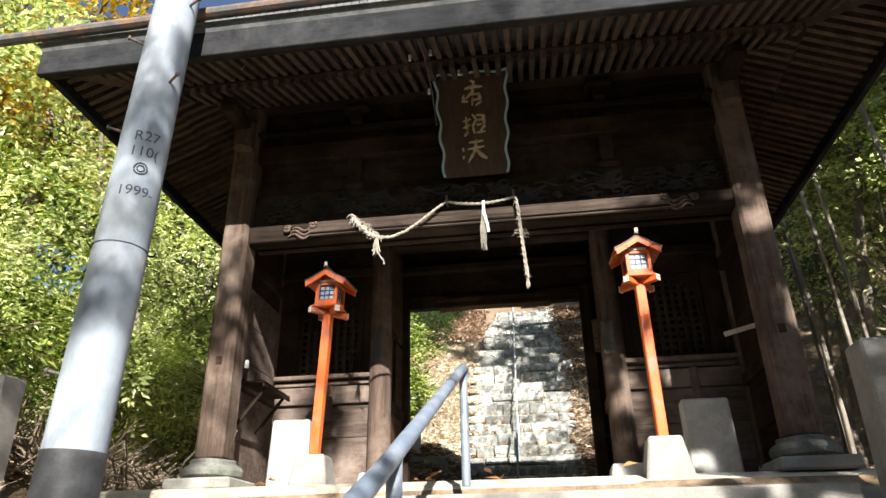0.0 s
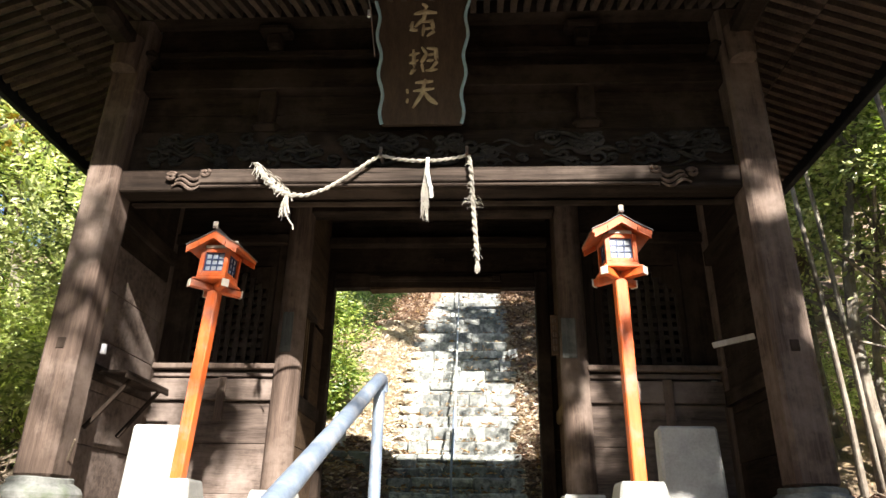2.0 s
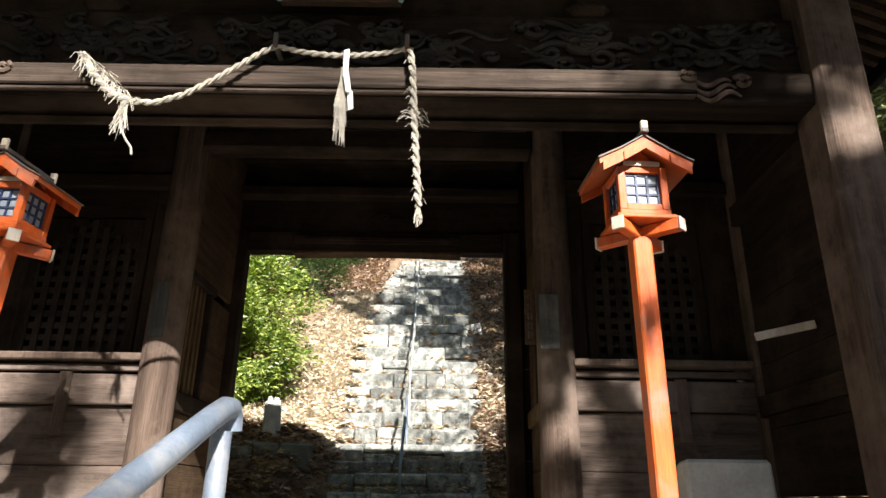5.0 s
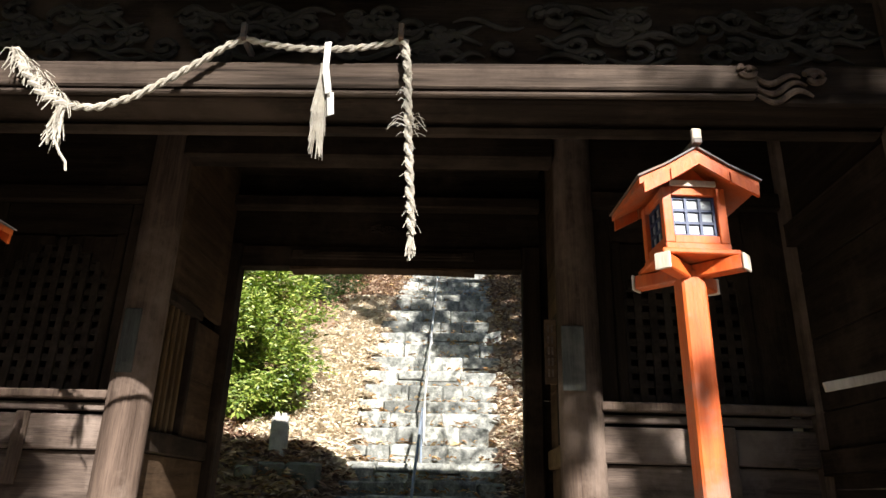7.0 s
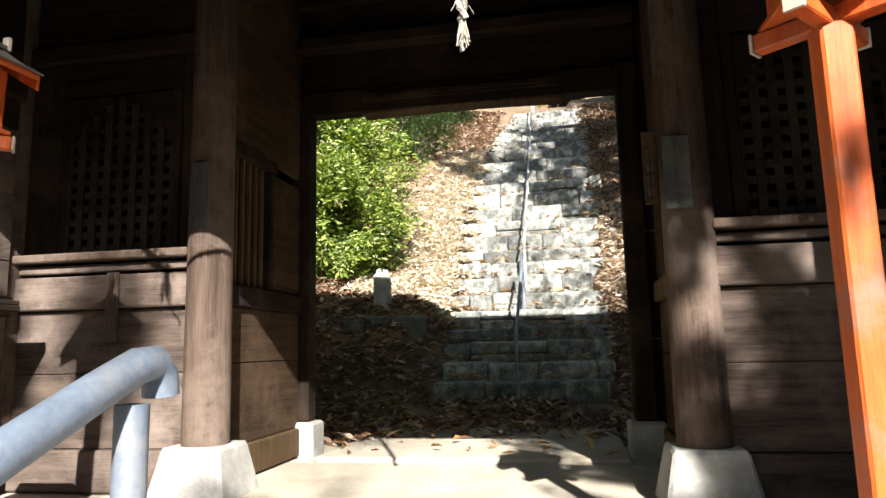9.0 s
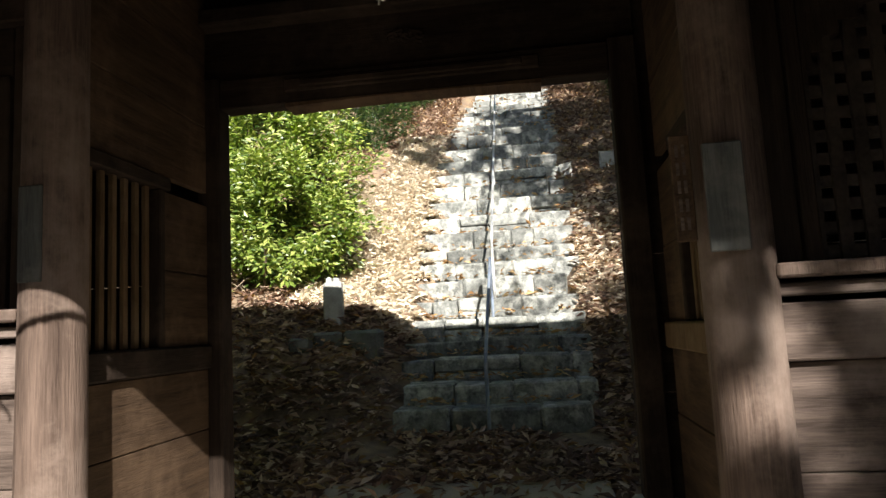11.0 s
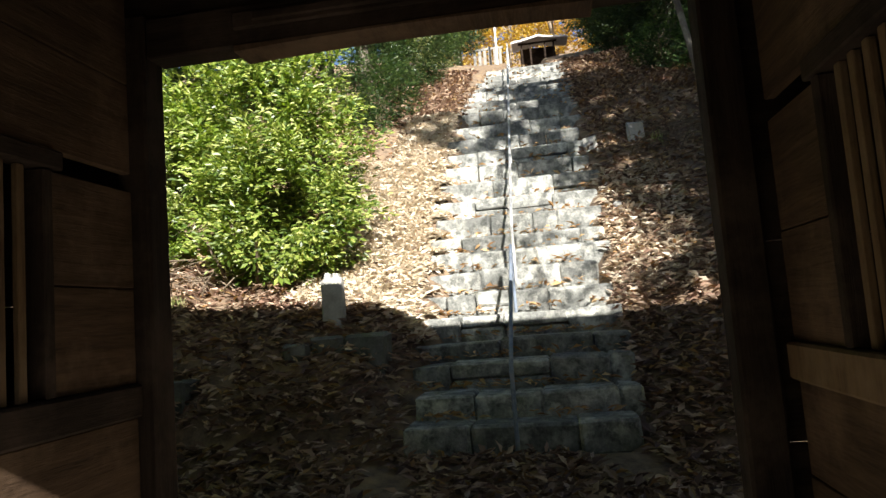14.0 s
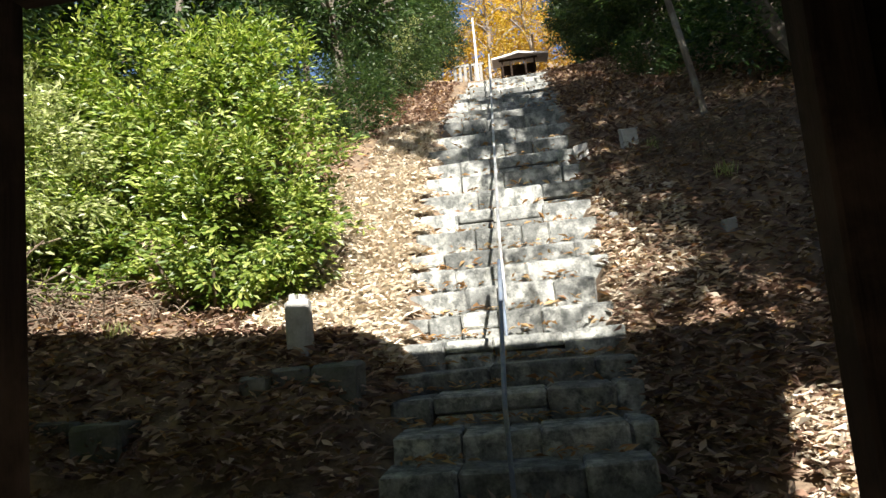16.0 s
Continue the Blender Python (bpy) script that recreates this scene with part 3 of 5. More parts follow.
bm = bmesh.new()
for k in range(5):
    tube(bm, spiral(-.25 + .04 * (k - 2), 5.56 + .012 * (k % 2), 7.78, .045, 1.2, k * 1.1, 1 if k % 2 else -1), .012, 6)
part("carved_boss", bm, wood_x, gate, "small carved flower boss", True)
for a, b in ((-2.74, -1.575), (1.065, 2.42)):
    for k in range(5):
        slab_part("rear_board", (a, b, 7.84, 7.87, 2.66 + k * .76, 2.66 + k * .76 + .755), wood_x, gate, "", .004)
# ceiling boards in the same wood, its shade already in the colour
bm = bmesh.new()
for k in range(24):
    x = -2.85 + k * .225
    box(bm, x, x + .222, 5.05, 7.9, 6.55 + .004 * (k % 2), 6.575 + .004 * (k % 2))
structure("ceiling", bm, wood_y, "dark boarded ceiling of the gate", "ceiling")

# ---- eaves and roof ----
XL, XR, YF, YB = -4.0, 3.66, 3.40, 9.2         # eave line
WL, WR, WF, WB = -2.66, 2.34, 4.95, 7.9       # wall line
ZE, ZW = 6.20, 6.78                            # rafter height at the eave and at the wall
bm = bmesh.new()
ridge_l, ridge_r, yr, zr = -1.3, 1.0, 6.45, 7.40
o = .08
vs = [bm.verts.new(p) for p in ((XL - o, YF - o, ZE + .22), (XR + o, YF - o, ZE + .22), (XR + o, YB + o, ZE + .22), (XL - o, YB + o, ZE + .22), (ridge_l, yr, zr), (ridge_r, yr, zr),
                                (XL, YF, ZE + .10), (XR, YF, ZE + .10), (XR, YB, ZE + .10), (XL, YB, ZE + .10), (WL, WF, ZW + .08), (WR, WF, ZW + .08), (WR, WB, ZW + .08), (WL, WB, ZW + .08))]
for f in ((0, 1, 5, 4), (1, 2, 5), (2, 3, 4, 5), (3, 0, 4), (1, 0, 6, 7), (2, 1, 7, 8), (3, 2, 8, 9), (0, 3, 9, 6), (6, 10, 11, 7), (7, 11, 12, 8), (8, 12, 13, 9), (9, 13, 10, 6), (10, 13, 12, 11)):
    bm.faces.new([vs[i] for i in f])
roof = part("roof", bm, dark_tile, gate, "hip roof with dark eave boards")


def hip_y(x):
    if x < WL:
        return YF + (x - XL) * (WF - YF) / (WL - XL)
    if x > WR:
        return YF + (XR - x) * (WF - YF) / (XR - WR)
    return WF


def hip_x(y, left):
    f = min(1.0, (y - YF) / (WF - YF), (YB - y) / (YB - WB))
    return XL + (WL - XL) * f if left else XR + (WR - XR) * f


def zf(d, span):
    return ZE + (ZW - ZE) * d / span


def rafter_at(a, b, w, h):
    a, b = Vector(a), Vector(b)
    d = (b - a)
    side = d.cross(Vector((0, 0, 1))).normalized() * w / 2
    up = side.cross(d).normalized() * h
    bm = bmesh.new()
    v = [bm.verts.new(q) for q in (a - side, a + side, a + side - up, a - side - up, b - side, b + side, b + side - up, b - side - up)]
    if up.z < 0:
        up = -up
    for f in ((0, 1, 2, 3), (7, 6, 5, 4), (0, 4, 5, 1), (1, 5, 6, 2), (2, 6, 7, 3), (3, 7, 4, 0)):
        bm.faces.new([v[i] for i in f])
    part("rafter", bm, wood_roof, roof)


sf = WF - YF
n = 68
for i in range(n):
    x = XL + .12 + (XR - XL - .24) * i / (n - 1)
    h = hip_y(x)
    e = min(h, YF + .85)
    if e - YF > .12:
        rafter_at((x, YF + .05, zf(.05, sf) + .03), (x, e, zf(e - YF, sf) + .03), .05, .062)
    if h - YF > .85:
        rafter_at((x, YF + .78, zf(.78, sf) - .055), (x, h, zf(h - YF, sf) - .055), .05, .07)
for left in (True, False):
    n = 50
    ex, wx = (XL, WL) if left else (XR, WR)
    sg = 1 if left else -1
    sp = abs(wx - ex)
    for i in range(n):
        y = YF + .12 + (YB - YF - .24) * i / (n - 1)
        hx = hip_x(y, left)
        lim = ex + sg * .75
        e = min(hx, lim) if left else max(hx, lim)
        if abs(e - ex) > .12:
            rafter_at((ex + sg * .05, y, zf(.05, sp) + .03), (e, y, zf(abs(e - ex), sp) + .03), .05, .062)
        if abs(hx - ex) > .78:
            rafter_at((ex + sg * .7, y, zf(.7, sp) - .055), (hx, y, zf(abs(hx - ex), sp) - .055), .05, .07)
for a, b in (((XL + .02, YF + .02, ZE + .02), (WL, WF, ZW - .02)), ((XR - .02, YF + .02, ZE + .02), (WR, WF, ZW - .02))):
    bm = bmesh.new()
    rod(bm, a, b, .085, .085, 4)
    part("hip_rafter", bm, wood_roof, roof)
# purlins where the two rows of rafters meet, and the eave boards
slab_part("eave_purlin", (XL + .78, XR - .78, YF + .76, YF + .85, zf(.8, sf) - .065, zf(.8, sf) + .0), wood_x, roof, "", .006)
for left in (True, False):
    x = XL + .72 if left else XR - .72
    slab_part("eave_purlin", (x - .045, x + .045, YF + .85, YB - .8, zf(.72, 1.34) - .065, zf(.72, 1.34)), wood_y, roof, "", .006)
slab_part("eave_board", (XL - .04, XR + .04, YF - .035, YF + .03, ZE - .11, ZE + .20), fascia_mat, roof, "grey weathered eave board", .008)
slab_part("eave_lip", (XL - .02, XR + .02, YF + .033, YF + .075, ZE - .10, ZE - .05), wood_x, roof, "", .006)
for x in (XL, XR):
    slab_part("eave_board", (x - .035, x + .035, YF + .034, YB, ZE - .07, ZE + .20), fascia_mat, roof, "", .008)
bm = bmesh.new()
pts = [(XL - .55 + (XR - XL + .9) * k / 30, YF - .11, ZE + .27 + .10 * k / 30) for k in range(31)]
tube(bm, pts, .055, 10)
gutter = part("gutter", bm, tin, roof, "long dark rain gutter", True)
bm = bmesh.new()
for k in range(110):
    x = XL + (XR - XL) * (k + .5) / 110
    box(bm, x - .05, x + .015, YF - .10, YF + .2, ZE + .21, ZE + .262)
tagged(part("tile_edging", bm, dark_tile, roof), kind="stuff")

# ---- things on and before the gate ----
def plaque():
    m = pose(-0.185, 4.80, 5.50, 13)
    t = thing("name_plaque", "tall dark wooden name plaque with wavy pale blue edge", "plaque", m.translation)
    bm = bmesh.new()
    n = 14
    def half(k):
        f = k / n
        return .31 + .055 * f + .014 * math.sin(f * 21)
    a = [bm.verts.new((-half(k), 0, 1.09 * k / n)) for k in range(n + 1)]
    b = [bm.verts.new((half(k), 0, 1.09 * k / n)) for k in range(n + 1)]
    for k in range(n):
        bm.faces.new((a[k], b[k], b[k + 1], a[k + 1]))
    r = bmesh.ops.extrude_face_region(bm, geom=bm.faces[:])
    bmesh.ops.translate(bm, verts=[v for v in r["geom"] if isinstance(v, bmesh.types.BMVert)], vec=(0, .05, 0))
    bmesh.ops.transform(bm, matrix=m, verts=bm.verts)
    board = part("board", bm, plaque_wood, t)
    for s in (-1, 1):
        bm = bmesh.new()
        tube(bm, [m @ Vector((s * half(k / 3), -.012, 1.09 * k / 3 / n)) for k in range(3 * n + 1)], .014, 6)
        part("edging", bm, blue_frame, t, "pale blue wavy edging", True)
    bm = bmesh.new()
    tube(bm, [m @ Vector((-half(n) + 2 * half(n) * k / 12, -.012, 1.09 + .012 * math.sin(k * 1.1))) for k in range(13)], .014, 6)
    part("top_edging", bm, blue_frame, t, "", True)
    # three brushed characters, drawn as plain tapering strokes
    def strokes(cz, rows):
        for w, pts in rows:
            bm = bmesh.new()
            fine = []
            for (xa, za), (xb, zb) in zip(pts, pts[1:]):
                fine += [(xa + (xb - xa) * q / 4, za + (zb - za) * q / 4) for q in range(4)]
            fine.append(pts[-1])
            tube(bm, [(x * .8 + .01, 0, cz + z) for x, z in fine], w * .5, 8, .55)
            for v in bm.verts:
                v.co.y = v.co.y * .3 - .004
            bmesh.ops.transform(bm, matrix=m, verts=bm.verts)
            part("brush_stroke", bm, gilt, board, "faded gilt brush stroke", True)
    strokes(.86, ((.030, ((-.02, .15), (.04, .12))), (.040, ((-.10, .06), (0, .08), (.13, .07))), (.034, ((.02, .12), (.0, .02), (-.09, -.05))), (.036, ((-.11, .0), (-.13, -.07), (-.06, -.08))),
                  (.034, ((-.02, -.01), (.08, .0), (.10, -.09), (.03, -.13))), (.028, ((.0, -.03), (-.01, -.13))), (.026, ((-.01, -.07), (.08, -.06)))))
    strokes(.53, ((.036, ((-.10, .09), (-.09, -.08), (-.13, -.12))), (.028, ((-.14, .04), (-.04, .06))), (.028, ((-.14, -.03), (-.05, .0))), (.032, ((-.02, .11), (.03, .05), (-.02, -.02), (.0, -.10))),
                  (.034, ((.03, .10), (.12, .09), (.13, -.02), (.07, -.08))), (.026, ((.04, .04), (.11, .05))), (.026, ((.03, -.01), (.10, .0))), (.028, ((.02, -.09), (.14, -.08)))))
    strokes(.25, ((.032, ((-.08, .09), (.10, .10))), (.034, ((.02, .12), (-.01, .0), (-.10, -.12))), (.030, ((-.10, .02), (.11, .04))), (.042, ((.01, .01), (.07, -.05), (.14, -.09))), (.024, ((-.16, .04), (-.15, .0))), (.024, ((-.15, -.04), (-.16, -.08)))))
    return t


plaque()


def twisted(bm, pts, r, turns_per_m=9, strands=2, n=6):
    pts = [Vector(p) for p in pts]
    fine = []
    for a, b in zip(pts, pts[1:]):
        k = max(2, int((b - a).length / .018))
        fine += [a.lerp(b, q / k) for q in range(k)]
    fine.append(pts[-1])
    for s in range(strands):
        out, run = [], 0.0
        for i, p in enumerate(fine):
            if i:
                run += (p - fine[i - 1]).length
            d = (fine[min(i + 1, len(fine) - 1)] - fine[max(i - 1, 0)]).normalized()
            u = d.cross(Vector((0, 1, 0)))
            u = u.normalized() if u.length > 1e-3 else Vector((1, 0, 0))
            w = u.cross(d)
            a = run * turns_per_m * math.tau + s * math.tau / strands
            out.append(p + (u * math.cos(a) + w * math.sin(a)) * r * .55)
        tube(bm, out, r * .62, n)


def catenary(a, b, sag, n=16):
    a, b = Vector(a), Vector(b)
    return [a.lerp(b, k / n) - Vector((0, 0, sag * 4 * (k / n) * (1 - k / n))) for k in range(n + 1)]


def strawtuft(bm, x, y, z, n, length, spread, rg, r=.004):
    for k in range(2 * n):
        dx, dy, l = rg.uniform(-spread, spread), rg.uniform(-spread, spread) * .6, length * rg.uniform(.5, 1.0)
        c = rg.uniform(-.3, .3) * spread
        tube(bm, [(x + rg.uniform(-.012, .012), y, z), (x + dx * .35 + c, y + dy * .3, z - l * .45), (x + dx, y + dy, z - l)], r * rg.uniform(.4, .8), 3)


def settle(bm):
    for v in bm.verts:
        v.co = (.169 + .924 * (v.co.x - .15), v.co.y, v.co.z - .015)


RY = 4.80
rope = thing("sacred_rope", "frayed pale straw rope hung along the gate beam", "rope", (-0.56, RY, 5.240))
rg = random.Random(9)
bm = bmesh.new()
twisted(bm, catenary((-.56, RY, 5.240), (.15, RY, 5.235), .05), .014)
twisted(bm, [(-.56, RY, 5.240), (-.62, RY - .01, 5.200), (-.72, RY - .01, 5.130), (-.85, RY - .02, 5.030), (-1.0, RY - .02, 4.940), (-1.15, RY - .02, 4.890), (-1.28, RY - .02, 4.895)], .0145)
twisted(bm, [(-1.28, RY - .02, 4.895), (-1.40, RY - .02, 4.945), (-1.5, RY - .02, 5.050), (-1.57, RY - .01, 5.150), (-1.60, RY, 5.180)], .02)
settle(bm)
part("cord", bm, straw, rope, "twisted straw cord", True)
bm = bmesh.new()
strawtuft(bm, -1.30, RY - .02, 4.895, 20, .20, .05, rg)
tube(bm, [(-1.30, RY - .02, 4.90), (-1.315, RY - .03, 4.82), (-1.29, RY - .035, 4.74), (-1.255, RY - .03, 4.68), (-1.225, RY - .025, 4.645), (-1.22, RY - .02, 4.61)], .0055, 5)
tube(bm, [(-1.31, RY - .02, 4.90), (-1.335, RY - .03, 4.80), (-1.32, RY - .03, 4.72)], .006, 5)
settle(bm)
part("tassel", bm, straw, rope, "frayed straw tassel")
bm = bmesh.new()
for k in range(90):
    f = k / 90
    x, z = -1.6 + .34 * f, 5.180 - .27 * f
    a = rg.uniform(-2.8, -.2)
    l = rg.uniform(.03, .10)
    tube(bm, [(x, RY - .015, z), (x + l * .5 * math.cos(a), RY - .035, z + l * .5 * math.sin(a)), (x + l * math.cos(a), RY - .03, z + l * math.sin(a) - .02)], rg.uniform(.0016, .0034), 3)
settle(bm)
part("frayed_end", bm, straw, rope, "loose straw at the rope end")
bm = bmesh.new()
twisted(bm, [(.15, RY, 5.235), (.165, RY - .01, 5.140), (.175, RY - .01, 4.990), (.185, RY - .01, 4.80), (.20, RY - .01, 4.58), (.215, RY - .01, 4.37)], .0175, 8)
for k in range(46):
    z = 4.820 + rg.uniform(-.05, .05) if k < 20 else rg.uniform(4.390, 5.190)
    x = .183 + (4.79 - z) * .08
    s = rg.choice((-1, 1))
    l = rg.uniform(.03, .08) if k < 20 else rg.uniform(.015, .04)
    tube(bm, [(x, RY - .02, z), (x + s * l * .6, RY - .03, z + .01), (x + s * l, RY - .03, z - l * rg.uniform(0, .7))], rg.uniform(.001, .0022), 3)
strawtuft(bm, .215, RY - .01, 4.38, 14, .11, .02, rg)
bmesh.ops.translate(bm, verts=bm.verts, vec=(.03, 0, -.015))
part("hanging_cord", bm, straw, rope, "hanging twisted straw cord", True)
bm = bmesh.new()
for (x0, z0, x1, z1, y) in ((-.17, 5.200, -.17, 5.050, -.03), (-.165, 5.060, -.145, 4.950, -.045), (-.14, 4.960, -.13, 4.860, -.03)):
    w = .015
    v = [bm.verts.new(q) for q in ((x0 - w, RY + y, z0), (x0 + w, RY + y - .006, z0), (x1 + w, RY + y - .01, z1), (x1 - w, RY + y + .004, z1))]
    bm.faces.new(v)
r = bmesh.ops.extrude_face_region(bm, geom=bm.faces[:])
bmesh.ops.translate(bm, verts=[q for q in r["geom"] if isinstance(q, bmesh.types.BMVert)], vec=(0, .002, 0))
settle(bm)
part("paper_streamer", bm, paper, rope, "folded white paper streamer")
bm = bmesh.new()
strawtuft(bm, -.185, RY - .015, 5.110, 50, .44, .034, rg, .003)
settle(bm)
part("tassel", bm, straw, rope, "pale straw tassel")
for x in (-.56, .148):
    bm = bmesh.new()
    box(bm, x - .012, x + .012, RY - .03, 4.94, 5.225, 5.250, .003)
    box(bm, x - .012, x + .012, RY - .03, RY - .008, 5.250, 5.300, .003)
    settle(bm)
    part("hook", bm, tin, rope, "small iron hook")


def lantern(x, y, lean, turn):
    """A vermilion wooden lantern on a post, gable to the front."""
    m = pose(x, y, 2.86, 0, lean, turn)
    t = thing("wooden_lantern", "vermilion wooden lantern with gabled roof on a post", "lantern", (x, y, 2.86), "pair of gate lanterns")
    def put(name, bm, mat, parent=t, label=""):
        if name != "post":
            for v in bm.verts:
                v.co = (v.co.x * .78, v.co.y * .78, 1.295 + (v.co.z - 1.245) * .8)
        bmesh.ops.transform(bm, matrix=m, verts=bm.verts)
        return part(name, bm, mat, parent, label)
    bm = bmesh.new()
    box(bm, -.041, .041, -.041, .041, 0, 1.33, .007)
    put("post", bm, vermilion)
    for rz, z in ((45, 1.245), (135, 1.25)):
        bm = bmesh.new()
        q = pose(0, 0, 0, 0, 0, rz)
        box(bm, -.24, .24, -.03, .03, z, z + .062, .006, q)
        arm = put("arm", bm, vermilion)
        for s in (-1, 1):
            bm = bmesh.new()
            box(bm, min(s * .241, s * .252), max(s * .241, s * .252), -.034, .034, z - .004, z + .066, .003, q)
            put("arm_cap", bm, pale_wood, arm, "pale arm end cap")
    bm = bmesh.new()
    box(bm, -.165, .165, -.165, .165, 1.315, 1.338, .005)
    box(bm, -.14, .14, -.14, .14, 1.338, 1.372, .005)
    put("tray", bm, vermilion)
    for sx in (-1, 1):
        for sy in (-1, 1):
            bm = bmesh.new()
            box(bm, sx * .117 - .02, sx * .117 + .02, sy * .117 - .02, sy * .117 + .02, 1.372, 1.62, .003)
            put("corner_post", bm, vermilion)
    for s in (-1, 1):
        for z0, z1 in ((1.372, 1.405), (1.585, 1.62)):
            bm = bmesh.new()
            box(bm, -.096, .096, s * .117 - .016, s * .117 + .016, z0, z1, .002)
            put("frame_rail", bm, vermilion)
            bm = bmesh.new()
            box(bm, s * .117 - .016, s * .117 + .016, -.096, .096, z0, z1, .002)
            put("frame_rail", bm, vermilion)
    for rz in (0, 90, 180, 270):
        q = pose(0, 0, 0, 0, 0, rz)
        bm = bmesh.new()
        box(bm, -.096, .096, -.106, -.100, 1.405, 1.585, 0, q)
        put("pane", bm, pane, t, "frosted pane")
        bm = bmesh.new()
        for k in range(4):
            xx = -.09 + .06 * k
            box(bm, xx - .006, xx + .006, -.116, -.1065, 1.405, 1.585, 0, q)
        for k in range(4):
            zz = 1.411 + .056 * k
            box(bm, -.096, .096, -.115, -.107, zz - .006, zz + .006, 0, q)
        put("grille", bm, navy, t, "navy blue grille")
    bm = bmesh.new()
    box(bm, -.10, .10, -.145, -.135, 1.622, 1.65, .002)
    put("pale_strip", bm, pale_wood, t)
    for s in (-1, 1):
        bm = bmesh.new()
        fr = [bm.verts.new((xx, s * .118, zz)) for xx, zz in ((-.11, 1.621), (.11, 1.621), (0, 1.73))]
        bk = [bm.verts.new((xx, s * .104, zz)) for xx, zz in ((-.11, 1.621), (.11, 1.621), (0, 1.73))]
        bm.faces.new(fr)
        bm.faces.new(bk[::-1])
        for k in range(3):
            bm.faces.new((fr[k], bk[k], bk[(k + 1) % 3], fr[(k + 1) % 3]))
        bmesh.ops.recalc_face_normals(bm, faces=bm.faces)
        put("gable", bm, vermilion)
    ry = .21
    for s in (-1, 1):
        pts = [(0.0, 1.765), (.13, 1.685), (.255, 1.622)]
        bm = bmesh.new()
        for (xa, za), (xb, zb) in zip(pts, pts[1:]):
            v = [bm.verts.new((s * xx, yy, zz)) for xx, yy, zz in ((xa, -ry, za), (xb, -ry, zb), (xb, ry, zb), (xa, ry, za), (xa, -ry, za - .03), (xb, -ry, zb - .03), (xb, ry, zb - .03), (xa, ry, za - .03))]
            for f in ((0, 1, 2, 3), (7, 6, 5, 4), (0, 4, 5, 1), (1, 5, 6, 2), (2, 6, 7, 3), (3, 7, 4, 0)):
                bm.faces.new([v[i] for i in f])
        put("roof_panel", bm, vermilion)
        bm = bmesh.new()
        for (xa, za), (xb, zb) in zip(pts, pts[1:]):
            v = [bm.verts.new((s * xx, yy, zz)) for xx, yy, zz in ((xa, -ry - .012, za + .001), (xb * 1.03, -ry - .012, zb - .001), (xb * 1.03, ry + .012, zb - .001), (xa, ry + .012, za + .001), (xa, -ry - .012, za + .009), (xb * 1.03, -ry - .012, zb + .008), (xb * 1.03, ry + .012, zb + .008), (xa, ry + .012, za + .009))]
            for f in ((0, 1, 2, 3), (7, 6, 5, 4), (0, 4, 5, 1), (1, 5, 6, 2), (2, 6, 7, 3), (3, 7, 4, 0)):
                bm.faces.new([v[i] for i in f])
        put("roof_sheet", bm, tin, t, "dark sheet over the roof")
        for yy, w in ((-ry - .006, .05), (ry + .006, .05)):
            bm = bmesh.new()
            for (xa, za), (xb, zb) in zip(pts, pts[1:]):
                v = [bm.verts.new((s * xx, y2, zz)) for xx, y2, zz in ((xa, yy - .012, za - .028), (xb * .95, yy - .012, zb - .024), (xb * .95, yy - .012, zb - .024 - w), (xa, yy - .012, za - .028 - w), (xa, yy + .004, za - .028), (xb * .95, yy + .004, zb - .024), (xb * .95, yy + .004, zb - .024 - w), (xa, yy + .004, za - .028 - w))]
                for f in ((0, 1, 2, 3), (7, 6, 5, 4), (0, 4, 5, 1), (1, 5, 6, 2), (2, 6, 7, 3), (3, 7, 4, 0)):
                    bm.faces.new([v[i] for i in f])
            put("bargeboard", bm, vermilion)
    bm = bmesh.new()
    box(bm, -.018, .018, -ry - .035, ry + .035, 1.775, 1.80, .003)
    ridge = put("ridge", bm, tin)
    for s in (-1, 1):
        bm = bmesh.new()
        box(bm, -.02, .02, s * (ry + .02) - .012, s * (ry + .02) + .012, 1.776, 1.845, .004)
        put("ridge_end", bm, pale_wood, ridge, "pale ridge end block")
    return t


lantern(-1.71, 4.90, 2.6, -5)
lantern(1.205, 4.67, -0.3, 4)


def concrete_block(name, label, x, y, w0, w1, z0, z1, d=None, tilt=0, mat=concrete):
    bm = bmesh.new()
    d0, d1 = (d, d) if d else (w0, w1)
    b = box(bm, -w0 / 2, w0 / 2, -d0 / 2, d0 / 2, 0, z1 - z0, .018)
    for v in b:
        if v.co.z > (z1 - z0) * .6:
            v.co.x *= w1 / w0
            v.co.y *= d1 / d0
        v.co += Vector((noise.noise(v.co * 9), noise.noise(v.co * 9 + Vector((5, 0, 0))), 0)) * .006
    me = finish(bm, name, mat)
    ob = tagged(new(name, me), label, name.split("_")[-1])
    ob.matrix_world = pose(x, y, z0, tilt)
    return ob


concrete_block("concrete_footing", "tapered grey concrete footing under a lantern post", -1.71, 4.90, .37, .25, 2.53, 2.87)
concrete_block("concrete_footing", "tapered grey concrete footing under a lantern post", 1.20, 4.66, .37, .26, 2.52, 2.87)
concrete_block("stone_slab", "pale upright stone slab leaning by the gate panel", -2.10, 5.36, .40, .37, FLOOR, 3.28, .13, -3, base_stone)
concrete_block("stone_slab", "pale upright stone slab in dappled light", 1.72, 5.34, .43, .41, FLOOR, 3.30, .16, -4, base_stone)
concrete_block("stone_post", "rough square grey stone post", -4.10, 3.95, .30, .27, 1.9, 3.45, .28, 0, concrete)
concrete_block("stone_post", "rough square grey stone post", 2.50, 3.75, .30, .27, 1.9, 3.30, .28, 0, concrete)

